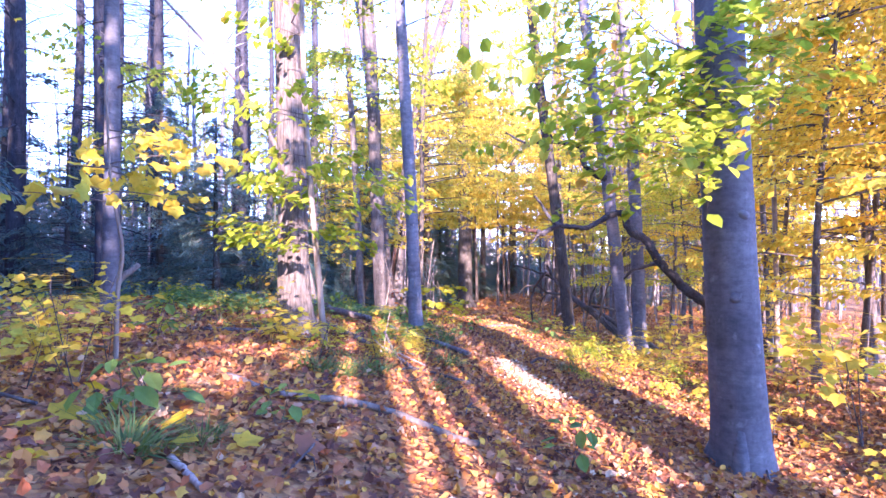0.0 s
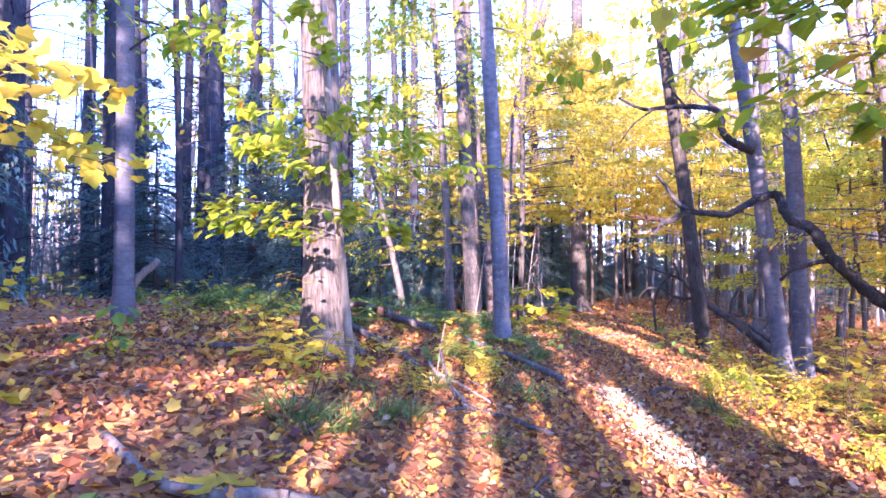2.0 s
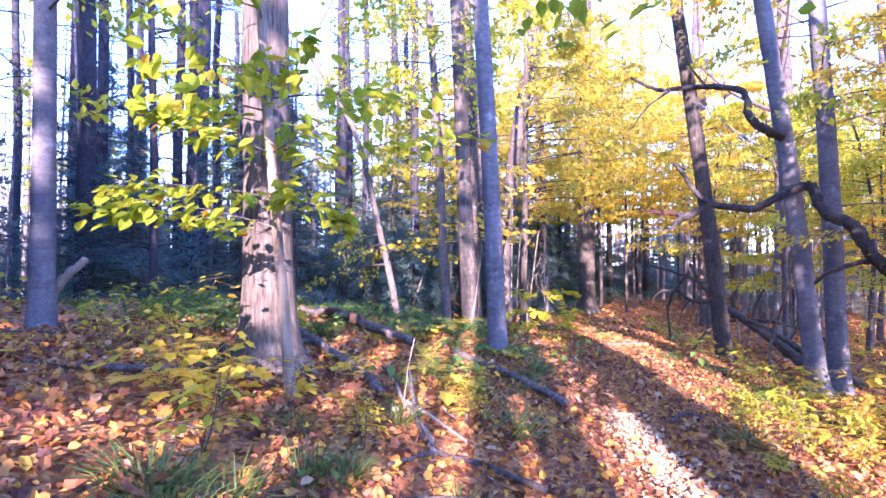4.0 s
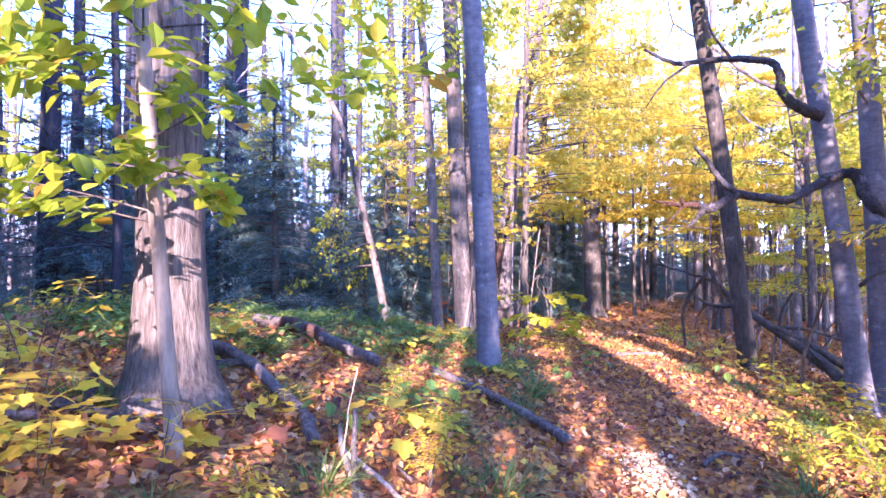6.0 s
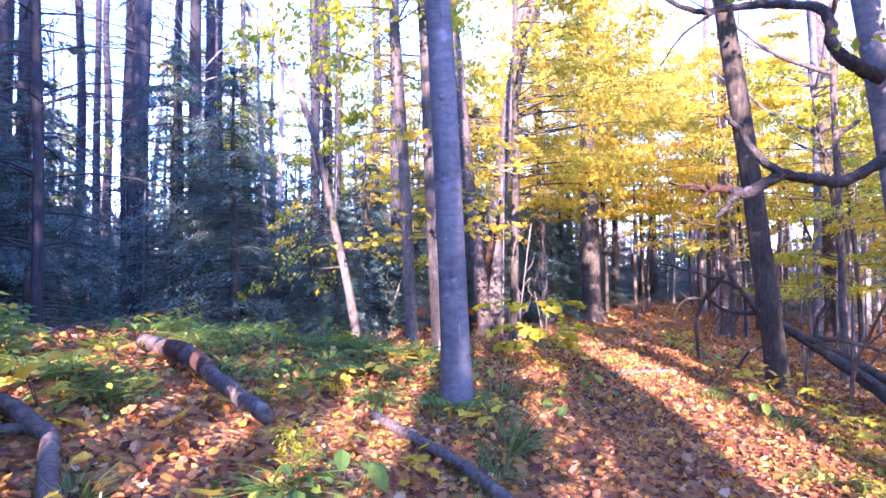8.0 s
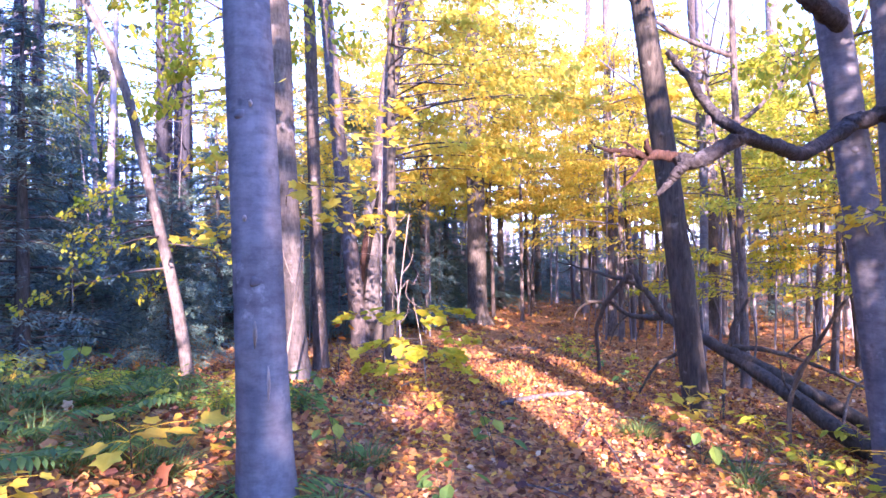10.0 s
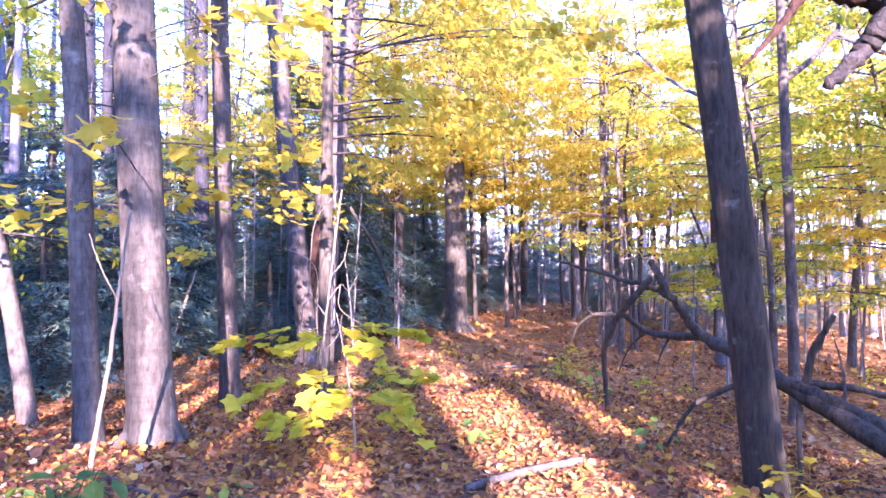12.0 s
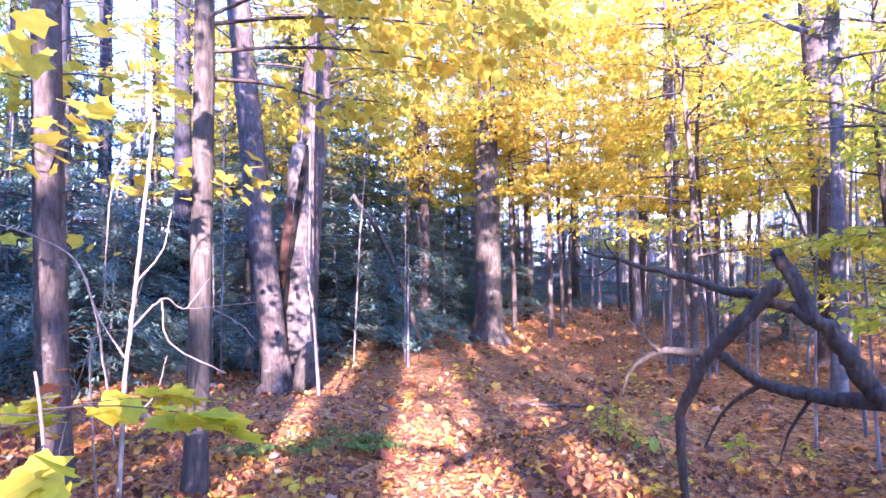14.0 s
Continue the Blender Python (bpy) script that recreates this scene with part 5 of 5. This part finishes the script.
plant_out(yellow_s, [(-2.87, 4.37), (-3.4, 4.9), (-3.1, 4.5), (-2.6, 4.0), (2.1, 6.07), (-1.56, 6.3), (-1.75, 6.0), (-1.3, 6.6), (-0.8, 7.94), (-1.24, 7.58),
                     (-1.7, 6.5), (-1.28, 10.25), (-1.0, 9.6), (0.21, 13.65), (0.17, 12.29), (-2.2, 8.6), (-0.45, 9.3), (-0.2, 10.4), (3.3, 4.3), (3.0, 5.4), (3.25, 5.1)], 1, 0.5, 0.95)
plant_out(yellow_s, scattered(2, 9, -8, -1.6, 9, 16, off_path), 2)
plant_out(yellow_s, scattered(3, 44, 2.6, 8, 4.5, 14, off_path), 3)
plant_out(yellow_s, scattered(4, 26, -4, 7, 13, 26, off_path), 4, 0.5, 0.9)
plant_out(lime_s, scattered(5, 12, -7, -0.4, 5, 14, off_path), 5)
plant_out(lime_s, scattered(6, 34, 2.2, 8, 5, 22, off_path), 6)
plant_out(yellow_bush, [(3.9, 6.4), (4.6, 5.6), (4.9, 7.2), (5.4, 8.4), (4.4, 8.8), (3.6, 9.6), (5.8, 6.4), (6.6, 8.2), (6.2, 10.4), (4.9, 11.2), (7.4, 12), (5.6, 14.4), (3.7, 5.2), (4.3, 6.2), (3.9, 7.4), (5.0, 8.0), (4.5, 5.0), (3.4, 6.6), (5.2, 6.0), (5.9, 7.4), (4.8, 9.4), (4.1, 10.6)], 7, 0.7, 1.3)
plant_out(green_s, [(-1.71, 3.11), (-1.55, 3.25), (-1.0, 3.6), (0.9, 4.2), (-0.6, 8.8), (0.7, 12.6), (1.0, 15.8), (2.6, 16.0), (0.35, 11.6), (-2.0, 10.6), (-2.6, 11.4), (-0.9, 11.9), (2.3, 12.8), (3.0, 19.2), (3.4, 21.0)], 8)
plant_out(green_s, scattered(9, 18, -5, -0.3, 5, 14, off_path), 9, 0.5, 1.0)
plant_out(shrub_s, [(1.9, 7.9), (2.2, 8.4), (2.5, 8.1), (2.0, 9.0), (2.5, 9.4), (2.9, 8.8), (2.2, 10.0), (2.7, 10.6), (3.1, 9.8), (3.3, 11.0), (2.6, 11.6), (2.1, 7.2), (2.6, 7.0), (3.1, 7.6), (-0.7, 6.4), (-0.4, 8.1), (-0.9, 8.8), (-0.3, 7.4), (-1.9, 11.9), (-1.3, 12.3)], 10, 0.4, 0.75)
plant_out(tufts, [(-1.35, 2.85), (-1.25, 3.05), (-1.45, 2.7), (-1.0, 5.09), (-0.9, 5.3), (-1.15, 5.2), (-0.8, 5.79), (-0.65, 5.95), (-1.42, 7.98), (-0.3, 8.34), (-0.45, 8.5), (2.43, 10.59), (2.68, 10.88), (2.55, 10.3), (2.8, 11.2), (-1.53, 11.32),
                  (-2.47, 11.2), (-1.7, 11.0), (-1.2, 11.1), (-2.1, 11.6), (-2.9, 10.9), (2.2, 9.6), (1.9, 8.6), (0.05, 7.6), (0.1, 8.0), (-0.05, 9.6), (0.0, 10.2), (-0.8, 18.9), (0.2, 19.2), (-0.3, 19.6)], 11)
plant_out(tufts, scattered(12, 30, -3.6, 0.1, 5.5, 13, off_path), 12, 0.6, 1.1)
plant_out(tufts, scattered(14, 14, -3.4, -1.0, 10.2, 13.0, off_path), 14, 0.7, 1.15)
plant_out(tufts, scattered(13, 24, 1.9, 4.0, 6, 14, off_path), 13, 0.5, 1.0)

wide_s = [seedling("maple_seedling", "low maple seedling with a flat layer of wide yellow leaves", "seedling", YELLOW, 130 + k, 0.36, 10, 0.115, STAR, 0.42, 1, "wide-leaved seedlings", BROWN_BARK, 0.22) for k in range(2)]
plant_out(wide_s, [(-1.62, 5.95), (-1.86, 6.25), (-1.68, 6.5), (-0.62, 7.75), (-1.12, 10.9)], 22, 0.75, 1.05)


def fern(seed):
    """A low fern: arching fronds with two rows of small leaflets."""
    rng = np.random.default_rng(seed)
    top = new("fern")
    for k in range(8):
        a, ln = 6.283 * (k + rng.uniform(-0.3, 0.3)) / 8, rng.uniform(0.26, 0.42)
        u = np.linspace(0, 1, 16)
        d, q = np.array([math.cos(a), math.sin(a), 0]), np.array([-math.sin(a), math.cos(a), 0])
        line = u[:, None] * d * ln + (ln * (1.1 * u - 0.95 * u * u))[:, None] * np.array([0, 0, 1.0])
        g = Geo()
        tube(g, line, np.linspace(0.003, 0.001, 16), 3, cap=False)
        for side in (-1, 1):
            strew(g, NEEDLE, line[2:], turned(rng, 14, np.full(14, a - math.pi / 2 + side * 1.15), 0.12, -0.2), ln * 0.34 * np.sin(np.pi * (0.12 + 0.85 * u[2:])))
        part("frond", g.mesh("frond", GREEN, False), top)
    top.location = (0.6 * seed - 84, -40, float(height(0, -40)))
    return tagged(top, "low dark green fern in the leaf litter", "fern", "ferns")


ferns = [fern(141), fern(142)]
plant_out(ferns, [(-1.73, 11.1), (-0.94, 11.9), (-1.35, 10.95), (-2.35, 13.8), (-0.5, 10.85), (-1.57, 10.4), (-2.03, 12.4), (-1.6, 11.6), (-2.4, 13.4), (-1.2, 11.5), (-1.95, 11.7), (-2.7, 12.2), (-0.82, 18.82), (-0.35, 18.97), (0.24, 18.99)], 23, 0.7, 1.2)


def ground_twig(seed):
    rng = np.random.default_rng(seed)
    g, ln = Geo(), rng.uniform(0.3, 0.6)
    cl = curve_points([(-ln / 2, 0, 0), (0, rng.normal(0, 0.04), 0.02), (ln / 2, rng.normal(0, 0.06), 0.0)], 7)
    tube(g, cl, np.linspace(0.008, 0.003, 7), 5, rng, 0.1)
    tube(g, np.array([cl[3], cl[3] + (0.07, 0.05, 0.02), cl[3] + (0.15, 0.08, 0.015)]), [0.005, 0.004, 0.002], 4, cap=False)
    ob = new("twig", g.mesh("twig", LOG_WOOD))
    ob.location = (0.7 * seed - 100, -42, float(height(0, -42)) + 0.02)
    return tagged(ob, "thin grey twig lying on the fallen leaves", "twig", "fallen twigs")


twigs = [ground_twig(151 + k) for k in range(4)]
rng = np.random.default_rng(24)
for i, (x, y) in enumerate(scattered(25, 90, -5.5, 5.0, 3.0, 23)):
    copy_thing(twigs[i % 4], pose(x, y, float(height(x, y)) + 0.03, rng.normal(0, 4), rng.normal(0, 4), rng.uniform(0, 360)) @ Matrix.Scale(rng.uniform(0.7, 1.6), 4))
low_s = [seedling("ground_ivy", "low carpet of small green leaves", "ground plant", GREEN, 110 + k, 0.12, 60, 0.05, OVAL, 0.5, 6, "low green plants") for k in range(3)]
plant_out(low_s, scattered(15, 34, -4.2, -0.4, 8.0, 13.5, off_path), 15, 0.8, 1.5)
plant_out(low_s, scattered(26, 16, -6.5, -2.2, 8.2, 13.0, off_path), 26, 0.9, 1.7)
plant_out(lime_s, scattered(27, 7, -6.5, -2.4, 8.6, 13.0, off_path), 27, 0.6, 1.0)
plant_out(yellow_bush, [(-2.37, 3.33), (-2.24, 3.58), (-2.89, 4.35), (-2.57, 4.52), (-2.5, 3.9), (-3.0, 4.6), (-2.75, 4.1), (-3.3, 5.0)], 16, 0.4, 0.62)
plant_out(yellow_bush, [(-1.78, 6.08), (-1.87, 6.4), (-2.19, 6.87)], 19, 0.42, 0.55)
red_s = seedling("maple_seedling", "thin maple seedling with a few red-orange leaves", "seedling", RED_LEAF, 120, 1.64, 9, 0.11, STAR, 0.1, 1, "red seedlings")
plant_out([red_s], [(-1.44, 17.2), (-2.3, 16.9)], 20, 0.95, 1.0)
# large leaves lying on the litter
def fallen_leaf(mat, label, seed):
    rng = np.random.default_rng(seed)
    top = Geo()
    strew(top, STAR, np.zeros((1, 3)), turned(rng, 1, None, 0.12), np.array([0.15]))
    ob = new("maple_leaf", top.mesh("maple_leaf", mat, False))
    ob.location = (0.3 * seed, -40, float(height(0.3 * seed, -40)) + 0.02)
    return tagged(ob, label, "leaf", "fallen maple leaves")


big_leaf = [fallen_leaf(YELLOW, "large yellow maple leaf lying on the litter", 1), fallen_leaf(YELLOW, "large yellow maple leaf lying on the litter", 2), fallen_leaf(ORANGE, "large orange maple leaf lying on the litter", 3), fallen_leaf(LITTER, "large pale dry maple leaf lying on the litter", 4)]
rng = np.random.default_rng(17)
for i, (x, y) in enumerate([(-1.91, 3.1), (-1.9, 2.86), (-1.69, 2.87), (-2.02, 3.52), (-2.42, 3.92), (-1.88, 2.75), (-1.29, 2.85), (-1.64, 2.38), (-1.48, 3.42), (-0.99, 4.08), (-0.9, 4.61), (-1.06, 3.04), (-2.4, 4.6), (-1.61, 7.26), (-1.63, 7.54), (-1.51, 7.44), (-1.31, 7.62), (-1.17, 7.3), (-1.37, 6.99), (-1.13, 7.05), (-1.09, 7.15), (-1.35, 7.08), (-2.11, 7.02), (-1.69, 6.72), (-0.86, 7.4), (-1.28, 7.87), (-2.63, 8.97), (-2.14, 8.93), (-1.47, 10.79), (-1.23, 10.44), (-1.35, 10.27), (-1.88, 10.69), (-2.2, 11.32), (-6.62, 18.6), (-0.85, 11.22), (-1.02, 10.91), (-2.47, 11.2)] + scattered(18, 40, -4.5, -0.6, 3.0, 12.5, off_path)):
    copy_thing(big_leaf[(0, 1, 0, 2, 1, 2, 0, 1, 3)[i % 9]], pose(x, y, float(height(x, y)) + 0.045, rng.normal(0, 14), rng.normal(0, 14), rng.uniform(0, 360)) @ Matrix.Scale(rng.uniform(0.7, 1.15), 4))

# the young maple at the bend, wide leaves in one flat layer
rng = np.random.default_rng(21)
top, st = bent_tree("young maple with a flat layer of wide bright yellow leaves", [(0.02, 15.5, -0.1), (0.0, 15.5, 0.3), (-0.06, 15.52, 0.7), (-0.12, 15.55, 1.02), (-0.15, 15.56, 1.15)], 0.011, 0.005, PALE_BARK, 6, 10, "sapling")
wood, leaf = Geo(), Geo()
for k, (z, yaw, ln) in enumerate(((1.1, 3.3, 0.75), (1.12, 0.2, 0.55), (1.05, 2.4, 0.55), (1.08, 4.2, 0.6), (1.0, 5.2, 0.5), (1.1, 1.2, 0.45), (0.74, 3.5, 0.7), (0.72, 0.3, 0.6), (0.7, 4.7, 0.6), (0.68, 2.3, 0.6), (0.66, 5.5, 0.55), (0.5, 4.1, 0.65), (0.48, 0.9, 0.55), (0.42, 5.9, 0.55), (0.38, 3.0, 0.6))):
    c = [np.interp(z, st[0], st[1][:, i]) for i in range(3)]
    spray(wood, leaf, rng, c, yaw, ln * 1.25, 17, 0.12, STAR, 0.1, 0.2, 0.3, 0.0035, 0.36, 0.25, 0.03, -0.35)
tagged(part("branchwork", wood.mesh("branchwork", BROWN_BARK), top), kind="stuff")
tagged(part("foliage", leaf.mesh("foliage", leafy("bright_yellow_green_leaves", [(0.0, (0.42, 0.5, 0.03)), (0.5, (0.66, 0.64, 0.04)), (1.0, (0.76, 0.62, 0.04))], 0.5), False), top), kind="stuff")

# pale scratches on the slim beech
for z, a, ln in ((0.85, -1.5, 0.13), (0.62, -1.05, 0.17), (1.95, -1.3, 0.03), (1.4, -1.75, 0.03), (2.5, -1.5, 0.04)):
    g = Geo()
    c = np.array([np.interp(z, s_slim[0], s_slim[1][:, k]) for k in range(3)])
    q = np.array([math.cos(a), math.sin(a), 0]) * 0.113
    tube(g, np.array([c + q + (0, 0, -ln / 2), c + q * 1.02 + (0.004, 0, 0), c + q + (0, 0, ln / 2)]), [0.005, 0.012, 0.005], 8, np.random.default_rng(3), 0.3)
    part("scratch", g.mesh("scratch", PALE_WOOD), slim, "pale scratch in the bark")
